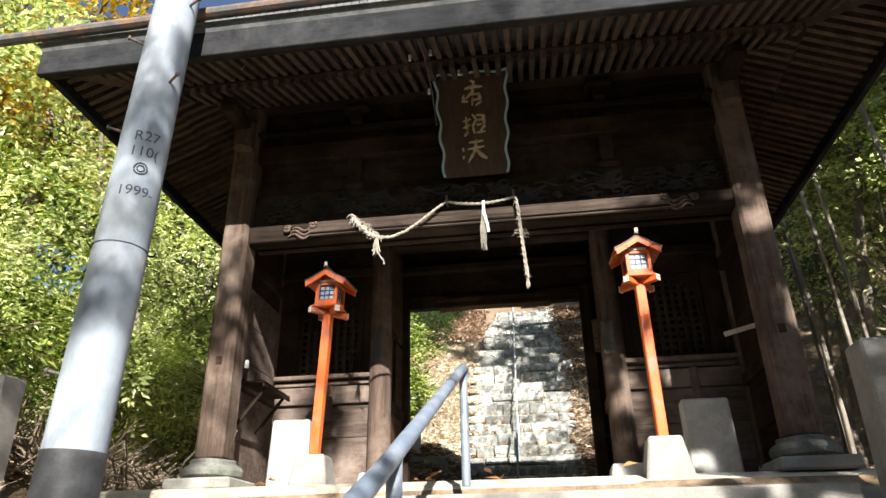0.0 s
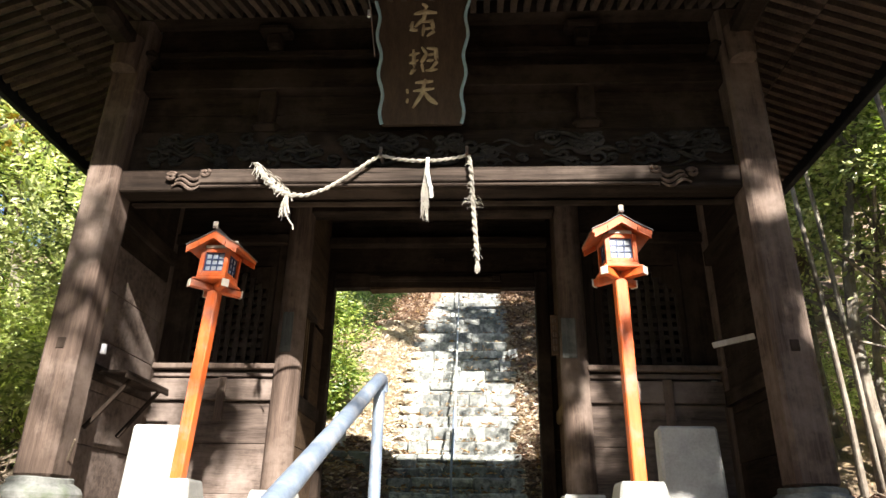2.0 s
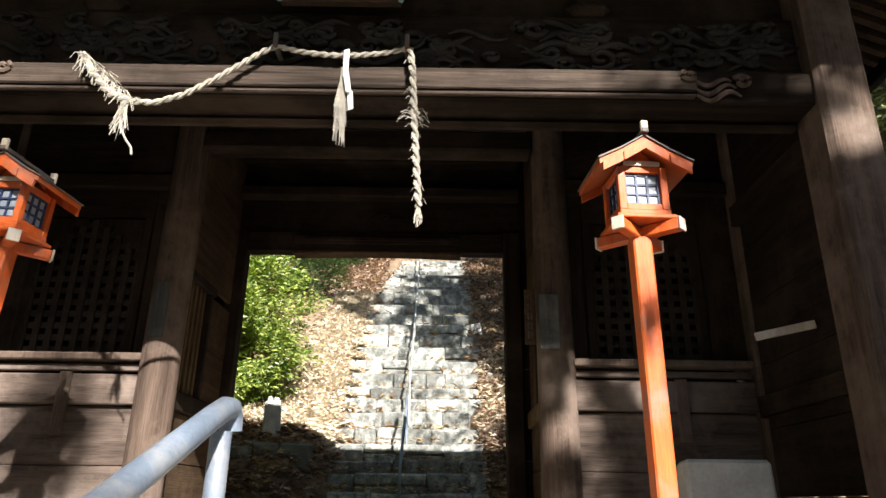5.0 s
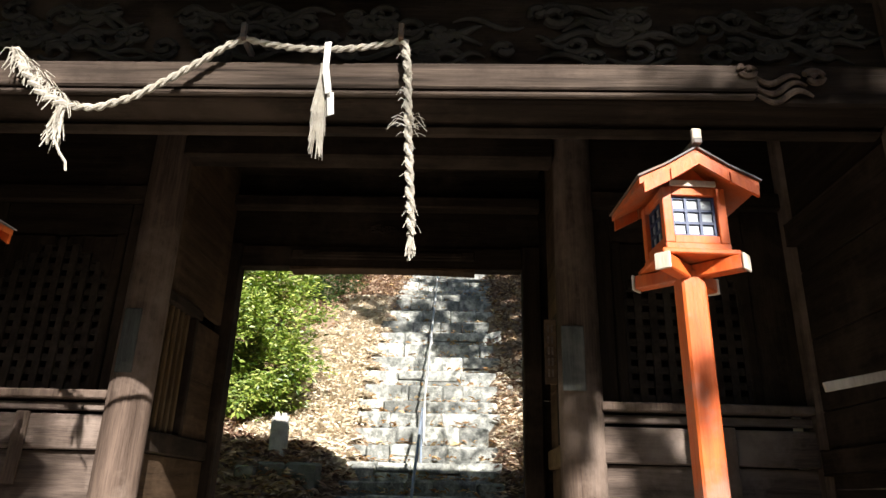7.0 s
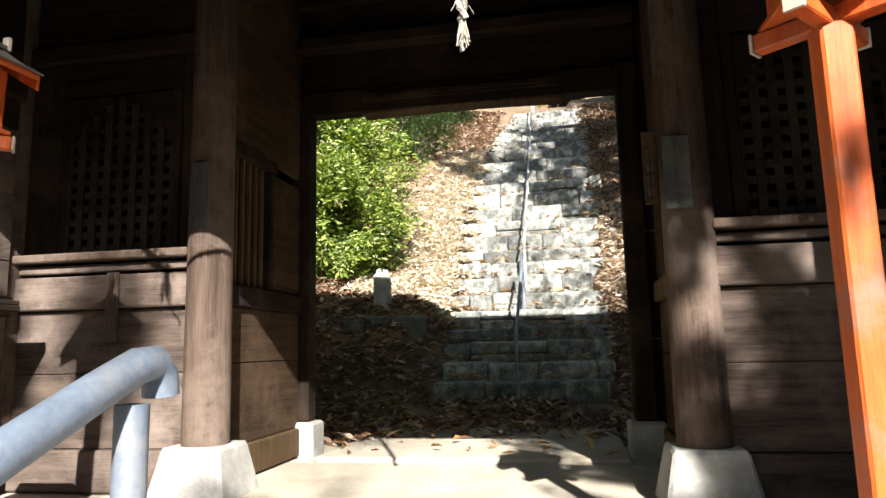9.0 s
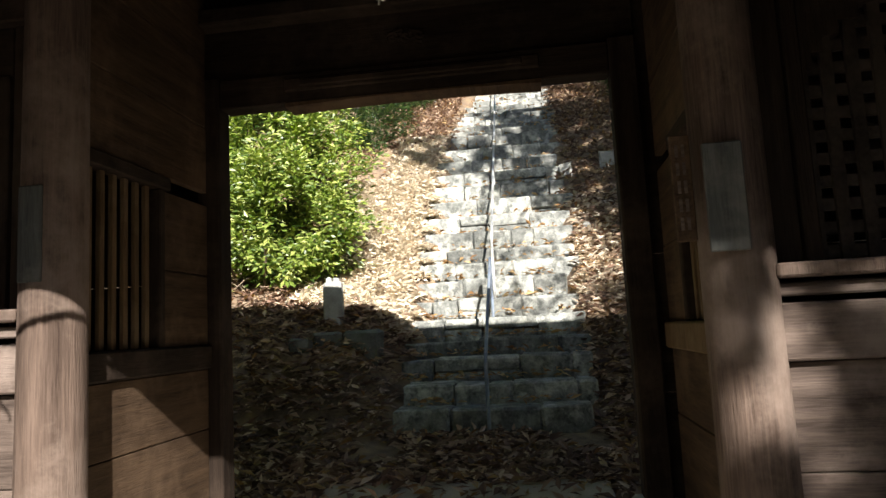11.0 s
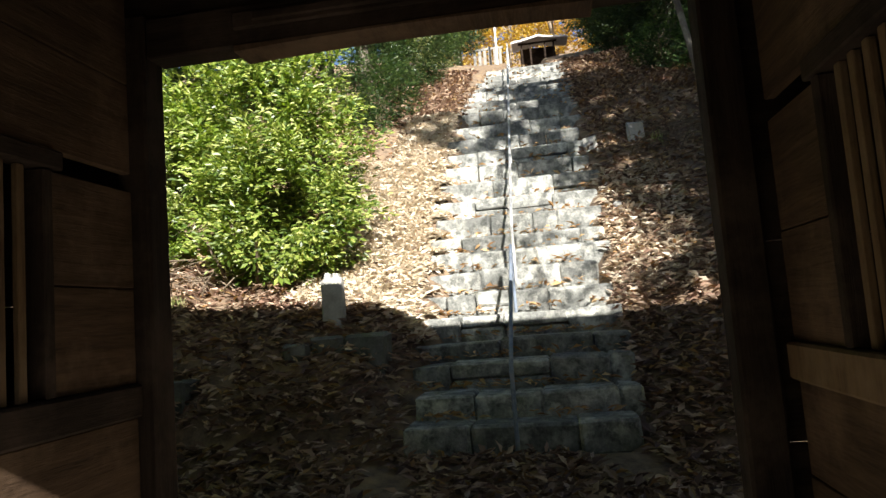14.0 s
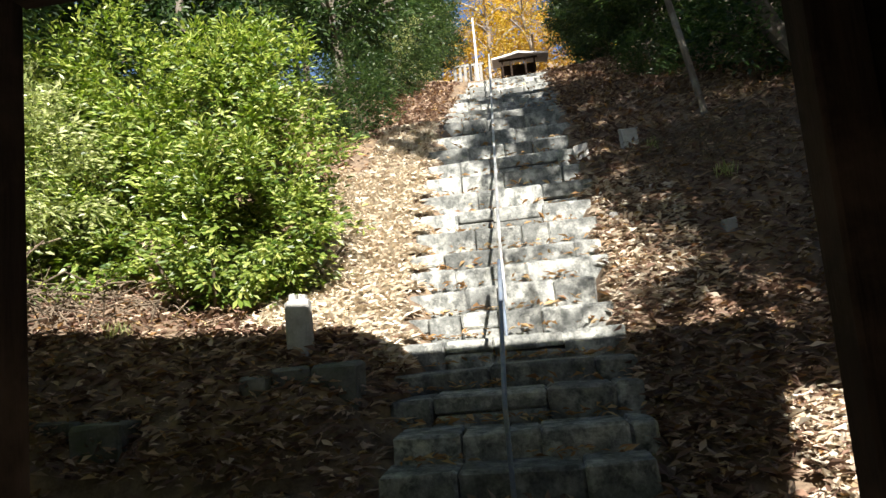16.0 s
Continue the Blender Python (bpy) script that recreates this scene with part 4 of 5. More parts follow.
# a small shelf on a folding bracket at the porch wall
shelf = thing("wall_shelf", "small dark wooden shelf on a diagonal bracket", "shelf", (-2.66, 5.75, 3.62))
slab_part("board", (-2.655, -2.42, 5.35, 6.1, 3.665, 3.69), wood_y, shelf, "", .004)
slab_part("edge", (-2.435, -2.415, 5.35, 6.1, 3.63, 3.663), wood_y, shelf, "", .004)
for y in (5.45, 5.95):
    bm = bmesh.new()
    rod(bm, (-2.66, y - .12, 3.25), (-2.45, y + .05, 3.66), .018, .018, 6)
    part("bracket", bm, wood_z, shelf)
lampholder = thing("lamp_socket", "small white lamp socket on the post side", "socket", (-2.52, 5.13, 3.80))
bm = bmesh.new()
rod(bm, (-2.52, 5.13, 3.76), (-2.52, 5.13, 3.83), .022, .018, 10)
part("socket", bm, white_paint, lampholder)
bm = bmesh.new()
box(bm, -.16, .16, -.012, .012, -.022, .022, .003, pose(2.24, 5.6, 4.0, 0, -11, -12))
tagged(new("wooden_bar", finish(bm, "wooden_bar", pale_wood)), "pale wooden bar fixed across the porch wall", "bar")

# rail up the front steps
rail = thing("handrail", "grey painted steel pipe handrail beside the steps", "handrail", (-0.30, 4.15, FLOOR))
bm = bmesh.new()
tube(bm, [(-.30, 4.07, 2.5), (-.30, 4.07, 3.29)], .032, 14)
part("upright", bm, steel, rail, "", True)
bm = bmesh.new()
tube(bm, [(-.30, 4.16, 3.30), (-.30, 4.155, 3.34), (-.30, 4.13, 3.365), (-.30, 4.08, 3.36), (-.30, 3.97, 3.32), (-.31, 1.4, 2.30), (-.32, -2.3, .95)], .036, 14)
part("top_pipe", bm, steel, rail, "", True)
for y in (1.6, -1.2):
    bm = bmesh.new()
    z = 3.33 - (4.05 - y) * .383
    tube(bm, [(-.31, y, z - 1.0), (-.31, y, z)], .032, 12)
    part("upright", bm, steel, rail, "", True)

# utility pole
pole = thing("utility_pole", "pale concrete utility pole with dark lower sleeve", "pole", (-2.64, 2.95, 2.0))
def pole_at(z):
    return Vector((-2.62 + .03 * (z - 2.0), 2.95, z))
bm = bmesh.new()
rod(bm, pole_at(1.4), pole_at(11), .193, .145, 32)
part("shaft", bm, pole_mat, pole, "", True)
bm = bmesh.new()
rod(bm, pole_at(1.42), pole_at(2.66), .197, .193, 32)
part("sleeve", bm, band_mat, pole, "dark rubber sleeve", True)
bm = bmesh.new()
rod(bm, pole_at(4.02), pole_at(4.026), .184, .184, 32)
part("joint_ring", bm, ink, pole, "", True)
for z, a in ((4.95, 200), (5.35, -30), (5.75, 215), (6.15, -20), (3.1, 195)):
    bm = bmesh.new()
    c = pole_at(z)
    d = Vector((math.cos(radians(a)), math.sin(radians(a)), 0.25))
    rod(bm, c + d * .15, c + d * .27, .011, .011, 8)
    rod(bm, c + d * .27, c + d * .285, .02, .02, 8)
    part("step_bolt", bm, tin, pole)


def wrap_text(body, z, size, ang):
    cu = bpy.data.curves.new("stencil", "FONT")
    cu.body, cu.size, cu.align_x = body, size, "CENTER"
    tmp = bpy.data.objects.new("stencil", cu)
    me = bpy.data.meshes.new_from_object(tmp)
    bm = bmesh.new()
    bm.from_mesh(me)
    bmesh.ops.triangulate(bm, faces=bm.faces)
    bmesh.ops.subdivide_edges(bm, edges=[e for e in bm.edges if e.calc_length() > .02], cuts=2)
    for v in bm.verts:
        c = pole_at(z + v.co.y)
        r = .193 - .048 * (z - 1.4) / 9.6 + .003
        a = radians(ang) + v.co.x / r
        v.co = (c.x + r * math.cos(a), c.y + r * math.sin(a), z + v.co.y)
    bpy.data.objects.remove(tmp)
    todo = set(bm.verts)
    while todo:                                   # one part for each figure
        seen, front = set(), [todo.pop()]
        while front:
            v = front.pop()
            seen.add(v)
            front += [w for e in v.link_edges for w in e.verts if w not in seen]
        todo -= seen
        glyph, made = bmesh.new(), {}
        for f in {f for v in seen for f in v.link_faces}:
            for v in f.verts:
                if v not in made:
                    made[v] = glyph.verts.new(v.co)
            glyph.faces.new([made[v] for v in f.verts])
        part("stencil_figure", glyph, ink, pole, "dark stencilled figure")
    bm.free()


for body, z, size in (("R27", 4.83, .115), ("110(", 4.70, .115), ("1999-", 4.38, .11)):
    wrap_text(body, z, size, -52)
bm = bmesh.new()
for k in range(2):
    r0 = .045 - .02 * k
    ring = []
    for q in range(17):
        a = q * math.tau / 16
        z = 4.595 + r0 * math.sin(a)
        c = pole_at(z)
        r = .193 - .048 * (z - 1.4) / 9.6 + .002
        an = radians(-52) + r0 * math.cos(a) / r
        ring.append((c.x + r * math.cos(an), c.y + r * math.sin(an), z))
    tube(bm, ring, .006, 5)
part("stencil_mark", bm, ink, pole)

# odds and ends caught under the eave
bm = bmesh.new()
tube(bm, [(-.98, 3.5, 6.6), (-.96, 3.48, 6.42), (-.90, 3.5, 6.3), (-.86, 3.5, 6.26), (-.80, 3.52, 6.30)], .008, 5)
tube(bm, [(-.90, 3.5, 6.29), (-.86, 3.47, 6.22), (-.95, 3.5, 6.24), (-1.0, 3.5, 6.32)], .006, 5)
tagged(new("cable_scrap", finish(bm, "cable_scrap", tin, True)), "loose scrap of cable hanging from the eave", "cable")
bm = bmesh.new()
box(bm, -.2, .2, -.012, .012, -.016, .016, .003, pose(-.72, 3.50, 6.27, 0, 6, 0))
tagged(new("wood_stick", finish(bm, "wood_stick", pale_wood)), "pale wooden stick hung at the eave", "stick")
bm = bmesh.new()
tube(bm, [(-.58, 3.56, 6.28), (-.55, 3.9, 6.25), (-.53, 4.2, 6.1), (-.54, 4.55, 5.95)], .005, 5)
tagged(new("hanging_wire", finish(bm, "hanging_wire", tin, True)), "thin dark wire hanging under the eave", "wire")
for x, y, z in ((-.70, 3.95, 6.32), (-.5, 3.92, 6.33), (-.28, 4.35, 6.42), (-.62, 4.6, 6.42)):
    bm = bmesh.new()
    rod(bm, (x, y, z - .03), (x, y, z + .03), .014, .014, 8)
    part("insulator", bm, white_paint, gate, "small white porcelain insulator", True)
bm = bmesh.new()
for k in range(7):
    a = k * .9
    v = [bm.verts.new((-2.31 + .05 * math.cos(a + q) * (1 + .3 * (k % 2)), 3.84 + .03 * math.sin(a * 2 + q), 6.42 + .05 * math.sin(a + q) - .01 * k)) for q in (0, .7, 1.5)]
    bm.faces.new(v)
tagged(new("dry_leaf", finish(bm, "dry_leaf", straw)), "curled dry leaf caught in a web under the eave", "leaf")

# ---- the long stone stair ----
stair = thing("stone_stairs", "long steep stair of rough lichened grey stone blocks", "stairs", (-0.15, 11.3, 2.74), "", "structure")


def rock(bm, x0, x1, y0, y1, z0, z1, rg, rough=.018):
    b = box(bm, x0, x1, y0, y1, z0, z1, min(.026, (x1 - x0) * .2, (z1 - z0) * .2))
    for v in b:
        v.co += Vector((rg.uniform(-1, 1), rg.uniform(-1, 1), rg.uniform(-1, 1))) * rough


rg = random.Random(21)
TREADS = [NOSING[0]]
for a, b in zip(NOSING, NOSING[1:]):
    n = max(1, round((b[1] - a[1]) / .36))
    TREADS += [tuple(a[q] + (b[q] - a[q]) * k / n for q in range(4)) for k in range(1, n + 1)]
for i, (y, z, xl, xr) in enumerate(TREADS):
    zb = TREADS[i - 1][1] - .06 if i else 2.66
    y2 = (TREADS[i + 1][0] + .12) if i + 1 < len(TREADS) else y + 1.2
    x = xl + rg.uniform(-.12, .06)
    xe = xr + rg.uniform(-.08, .10)
    while x < xe - .08:
        w = rg.choice((rg.uniform(.28, .5), rg.uniform(.5, .8), rg.uniform(.7, 1.1)))
        if xe - x - w < .2:
            w = xe - x
        zt = z + rg.uniform(-.022, .014)
        yf = y + rg.uniform(-.022, .018)
        halves = ((zb, zt),)
        if rg.random() < .16 and zt - zb > .26:          # two thin stones in place of one
            h = rg.uniform(.4, .6)
            halves = ((zb, zb + (zt - zb) * h - .006), (zb + (zt - zb) * h + .006, zt))
        for za, zc in halves:
            bm = bmesh.new()
            rock(bm, x + .004, x + w - .004, yf + rg.uniform(-.008, .008), y2, za, zc, rg, .012)
            part("stone_block", bm, stone, stair)
        x += w
top_landing = thing("stair_head", "flat stone landing at the head of the stair", "landing", (0, 26, 11.0), "", "structure")
slab_part("landing_slab", (-1.2, 1.4, 25.8, 27.0, 10.8, 11.15), stone, top_landing)


# rails up the middle of the stair
def stair_rail(name, label, a, b, mat, lo):
    t = thing("handrail", label, "handrail", (a[0], a[1], lo))
    bm = bmesh.new()
    tube(bm, [(a[0], a[1], lo), (a[0], a[1], a[2] - .06), (a[0] - .002, a[1] + .05, a[2])] + [tuple(Vector(a).lerp(Vector(b), k / 6) + Vector((0, .06, .03))) for k in range(7)], .021, 10)
    part("pipe", bm, mat, t, "", True)
    n = max(1, int((b[1] - a[1]) / 2.2))
    for k in range(1, n + 1):
        p = Vector(a).lerp(Vector(b), k / n) + Vector((0, .06, .03))
        bm = bmesh.new()
        tube(bm, [(p.x, p.y, p.z - 1.05), (p.x, p.y, p.z)], .02, 8)
        part("upright", bm, mat, t, "", True)


stair_rail("handrail", "thin grey steel handrail up the stone stair", (-.16, 11.2, 3.50), (-.20, 13.45, 4.75), steel, 2.6)
stair_rail("handrail", "bright steel handrail up the stone stair", (-.19, 13.95, 5.10), (-.40, 24.6, 11.75), white_metal, 4.15)

# marker stone, edging stones and a low concrete block beside the stair
bm = bmesh.new()
rock(bm, -2.30, -2.07, 12.42, 12.6, 3.6, 4.50, rg, .012)
rock(bm, -2.27, -2.2, 12.45, 12.56, 4.47, 4.56, rg, .01)
rock(bm, -2.17, -2.1, 12.45, 12.56, 4.47, 4.55, rg, .01)
tagged(new("marker_stone", finish(bm, "marker_stone", base_stone)), "small pale upright marker stone by the stair", "stone")
for x0, x1, y0, z in ((-2.62, -2.34, 11.98, 3.80), (-2.32, -1.95, 12.03, 3.86), (-1.94, -1.52, 12.06, 3.84)):
    bm = bmesh.new()
    rock(bm, x0, x1, y0, y0 + .3, 3.2, z, rg, .026)
    tagged(new("edging_stone", finish(bm, "edging_stone", moss_stone)), "mossy rough edging stone among fallen leaves", "stone", "edging stones below the marker")
for k in range(3):
    bm = bmesh.new()
    rock(bm, -4.9 + .5 * k, -4.42 + .5 * k, 11.6 - .1 * k, 12.0, 3.0, 3.62 - .05 * k, rg, .02)
    tagged(new("wall_block", finish(bm, "wall_block", moss_stone)), "mossy retaining block half buried in leaves", "stone", "retaining blocks on the slope")
for x, y, s in ((1.12, 16.7, .22), (1.9, 16.9, .3), (1.3, 15.1, .12), (2.6, 14.6, .16), (-1.75, 14.0, .12)):
    bm = bmesh.new()
    z = ground_z(x, y)
    rock(bm, x - s / 2, x + s / 2, y - s / 2, y + s / 2, z - .1, z + s * .8, rg, s * .12)
    tagged(new("rock", finish(bm, "rock", base_stone)), "pale rock lying beside the stair", "rock", "rocks on the slope")


# ---- shrine at the head of the slope ----
def shrine():
    y, zb = 48.0, 20.15
    t = thing("shrine_hall", "small open wooden shrine hall with grey tiled roof", "building", (0.4, y, zb))
    for x in (-1.0, -.2, 1.1, 1.9):
        slab_part("post", (x - .08, x + .08, y - .1, y + .1, zb - 1.6, zb + 1.25), wood_z, t)
    slab_part("rear_wall", (-1.2, 2.1, y + 2.2, y + 2.3, zb - .5, zb + 1.5), wood_x, t)
    slab_part("side_wall", (1.9, 2.0, y + .2, y + 2.2, zb - .5, zb + 1.4), wood_x, t)
    slab_part("beam", (-1.3, 2.2, y - .12, y + .12, zb + 1.1, zb + 1.25), wood_x, t)
    pr = [(-1.9, 1.22), (-1.0, 1.34), (-.2, 1.50), (.5, 1.66), (1.2, 1.50), (2.1, 1.34), (3.2, 1.22)]
    for (xa, za), (xb, zb2) in zip(pr, pr[1:]):
        bm = bmesh.new()
        v = [bm.verts.new(q) for q in ((xa, y - .7, zb + za), (xb, y - .7, zb + zb2), (xb, y + 2.8, zb + zb2 + .5), (xa, y + 2.8, zb + za + .5), (xa, y - .7, zb + za - .12), (xb, y - .7, zb + zb2 - .12), (xb, y + 2.8, zb + zb2 + .35), (xa, y + 2.8, zb + za + .35))]
        for f in ((0, 1, 2, 3), (7, 6, 5, 4), (0, 4, 5, 1), (1, 5, 6, 2), (2, 6, 7, 3), (3, 7, 4, 0)):
            bm.faces.new([v[i] for i in f])
        part("roof_slope", bm, pale_tile, t, "curved grey tiled roof")
    bm = bmesh.new()
    tube(bm, [(xa, y - .72, zb + za - .04) for xa, za in pr], .10, 6)
    part("roof_edge", bm, white_paint, t, "pale roof edge", True)
    t.scale = (.70, .64, .62)
    t.location.x += .3


shrine()
fence = thing("stone_fence", "row of pale stone fence posts at the stair head", "fence", (-2.5, 46.5, 19.2))
for k in range(6):
    slab_part("fence_post", (-3.3 + .32 * k, -3.12 + .32 * k, 46.4, 46.6, 18.9, 20.2), concrete, fence)
slab_part("fence_rail", (-3.35, -1.4, 46.42, 46.58, 20.21, 20.35), concrete, fence)
flag = thing("banner_pole", "slim white banner pole before the shrine", "pole", (-1.75, 45.0, 19.0))
bm = bmesh.new()
rod(bm, (-1.75, 45, 18.5), (-1.75, 45, 22.6), .07, .05, 10)
part("shaft", bm, white_paint, flag)

# ---- vegetation ----
def leaf_faces(verts, faces, p, d, up, length, width, fold=.25):
    """One folded leaf from p along d; up is roughly its upper side."""
    s = d.cross(up)
    s = s.normalized() if s.length > 1e-4 else Vector((1, 0, 0))
    u = s.cross(d).normalized()
    i = len(verts)
    mid = p + d * length * .45 + u * width * fold
    verts += [p, mid + s * width * .5, p + d * length, mid - s * width * .5]
    faces += [(i, i + 1, i + 2), (i, i + 2, i + 3)]


def crown_mesh(name, seed, clumps, per, length, width, rad, clump_r, mat, hollow=.45, holes=.25):
    rg = random.Random(seed)
    verts, faces = [], []
    made = 0
    while made < clumps:
        d = Vector((rg.gauss(0, 1), rg.gauss(0, 1), rg.gauss(0, 1))).normalized()
        q = (hollow + (1 - hollow) * rg.random() ** .6)
        edge = 1 + .38 * noise.noise(d * 2.1 + Vector((seed, 0, 0))) + .18 * noise.noise(d * 5 + Vector((0, seed, 0)))
        c = Vector((d.x * rad[0], d.y * rad[1], d.z * rad[2])) * q * edge
        if noise.noise(c * .9 + Vector((0, 0, seed))) < -holes:
            continue
        made += 1
        out = (d + Vector((0, 0, .35)) + Vector((rg.gauss(0, .4), rg.gauss(0, .4), rg.gauss(0, .3)))).normalized()
        for k in range(per):
            a = Vector((rg.gauss(0, 1), rg.gauss(0, 1), rg.gauss(0, .7)))
            p = c + out * rg.uniform(-.9, .5) * clump_r + a * clump_r * .28
            dr = (out * .35 + Vector((a.x, a.y, a.z * .45)) * .6 + Vector((0, 0, -.1))).normalized()
            l = length * rg.uniform(.65, 1.2)
            leaf_faces(verts, faces, p, dr, out * .4 + Vector((rg.gauss(.15, .35), rg.gauss(-.55, .35), .75)), l, width * l / length)
    me = bpy.data.meshes.new(name)
    me.from_pydata(verts, [], faces)
    me.materials.append(mat)
    return me


def open_crown(name, seed, n, length, width, rad, mat):
    """A flat spreading crown of single leaves with clear gaps between its sprays."""
    rg = random.Random(seed)
    verts, faces = [], []
    while n:
        p = Vector((rg.uniform(-1, 1), rg.uniform(-1, 1), rg.uniform(-1, 1)))
        if p.length > 1 + .3 * noise.noise(p * 3):
            continue
        p = Vector((p.x * rad[0], p.y * rad[1], p.z * rad[2]))
        u, v = p.x + .35 * p.y, p.z + .63 * p.y
        if noise.noise((u * 1.5, v * 1.5, seed)) + .6 * noise.noise((u * 3.6, v * 3.6, seed)) > .10:
            continue
        d = Vector((rg.gauss(0, 1), rg.gauss(0, 1), rg.gauss(-.2, .6))).normalized()
        leaf_faces(verts, faces, p, d, Vector((rg.gauss(0, .4), rg.gauss(-.5, .4), .7)), length * rg.uniform(.7, 1.2), width)
        n -= 1
    me = bpy.data.meshes.new(name)
    me.from_pydata(verts, [], faces)
    me.materials.append(mat)
    return me


def stem_mesh(name, seed, height, r, limbs, spread, bend=.25, mat=bark, low=.35):
    rg = random.Random(seed)
    bm = bmesh.new()
    ph = rg.random() * 6
    pts = [Vector((bend * math.sin(ph + k * .5) * k / 8, bend * math.cos(ph * 1.7 + k * .45) * k / 8, -.3 + (height + .3) * k / 9)) for k in range(10)]
    n = 9
    rings = []
    for k, p in enumerate(pts):
        q = r * (1.25 if k == 0 else 1.0 - .75 * k / 9)
        rings.append([bm.verts.new(p + Vector((math.cos(a), math.sin(a), 0)) * q * (1 + .08 * math.sin(3 * a + k))) for a in [j * math.tau / n for j in range(n)]])
    for a, b in zip(rings, rings[1:]):
        for j in range(n):
            bm.faces.new((a[j], a[(j + 1) % n], b[(j + 1) % n], b[j]))
    for k in range(limbs):
        f = rg.uniform(low, .95)
        base = pts[int(f * 9)]
        a = rg.random() * math.tau
        l = spread * rg.uniform(.5, 1.0) * (1.2 - f * .6)
        e = base + Vector((math.cos(a) * l, math.sin(a) * l, l * rg.uniform(.4, 1.0)))
        m = base.lerp(e, .5) + Vector((0, 0, .12 * l))
        tube(bm, [base, m, e], r * .28, 5, .0)
        for q in range(2):
            e2 = m + Vector((rg.gauss(0, .35), rg.gauss(0, .35), rg.uniform(.1, .5))) * l * .7
            tube(bm, [m, m.lerp(e2, .5), e2], r * .12, 4)
    return finish(bm, name, mat, True)


bush_crowns = [crown_mesh("leaves", 11, 200, 28, .10, .042, (1.25, 1.15, 1.15), .24, leaf_green),
               crown_mesh("leaves", 12, 190, 28, .095, .04, (1.3, 1.2, 1.05), .26, leaf_light),
               crown_mesh("leaves", 13, 170, 26, .11, .045, (1.15, 1.15, 1.3), .25, leaf_light),
               crown_mesh("leaves", 14, 190, 26, .11, .05, (1.25, 1.2, 1.2), .27, leaf_dark)]
bush_stems = [stem_mesh("stem", 31, 1.0, .035, 9, 1.0, .1, twig_mat)]
tree_crowns = [crown_mesh("leaves", 21, 260, 26, .17, .075, (2.1, 2.0, 2.9), .42, leaf_dark),
               crown_mesh("leaves", 22, 250, 26, .16, .07, (2.0, 2.1, 2.7), .42, leaf_green),
               crown_mesh("leaves", 23, 230, 24, .15, .075, (2.0, 1.9, 2.6), .40, leaf_light),
               crown_mesh("leaves", 24, 200, 22, .15, .085, (2.1, 2.1, 2.4), .40, leaf_gold, .3, .15),
               crown_mesh("leaves", 25, 90, 20, .13, .06, (2.0, 1.8, 2.2), .36, leaf_light, .2, .05),
               open_crown("leaves", 26, 9000, .14, .075, (2.1, .55, 2.3), leaf_light)]
tree_stems = [stem_mesh("trunk", 41, 7.0, .14, 9, 1.8), stem_mesh("trunk", 42, 7.5, .11, 8, 1.6, .5), stem_mesh("trunk", 43, 6.5, .17, 10, 2.0, .35), stem_mesh("trunk", 44, 11.5, .048, 10, 2.2, .3, bark, .78)]


def plant(name, label, category, stem, crown, stem_name, at, crown_z, scale=1.0, turn=0.0, group="", squash=1.0):
    t = thing(name, label, category, at, group)
    for nm, me, z, sc in ((stem_name, stem, 0.0, (scale, scale, scale)), ("crown", crown, crown_z, (scale, scale, scale * squash))):
        o = new(nm, me)
        o.parent = t
        o.matrix_parent_inverse = Matrix.Identity(4)
        o.location = (0, 0, z)
        o.rotation_euler = (0, 0, turn)
        o.scale = sc
        if stem is tree_stems[3] and me is stem:      # a tall trunk that reaches its crown
            o.scale = (max(scale, .8), max(scale, .8), (crown_z + .3) / 11.5)
    return t


BUSH_LABELS = ("dense green evergreen shrub on the slope", "bright yellow-green shrub in the sun", "sunlit yellow-green shrub on the bank", "evergreen shrub with the wood's shade in its dark colour")
TREE_LABELS = ("shade-dark evergreen tree on the hillside", "green broadleaf tree on the hillside", "yellow-green broadleaf tree in the sun", "golden autumn tree behind the slope", "thin sparse tree with light leaves", "tall tree with an open clumped crown")


def bush(x, y, kind, s=1.0, dz=0.0, squash=1.0):
    plant("shrub", BUSH_LABELS[kind], "shrub", bush_stems[0], bush_crowns[kind], "stem", (x, y, ground_z(x, y) - .05), .95 * s + dz, s, (x * 7 + y * 3) % 6.28, "shrubs on the slopes", squash)


def tree(x, y, kind, stem, s=1.0, cz=5.8, squash=1.0):
    plant("tree", TREE_LABELS[kind], "tree", tree_stems[stem], tree_crowns[kind], "trunk", (x, y, ground_z(x, y) - .05), cz * s, s, 0.0 if kind == 5 else (x * 5 + y * 2) % 6.28, "trees on the hillside", squash)


rg = random.Random(77)
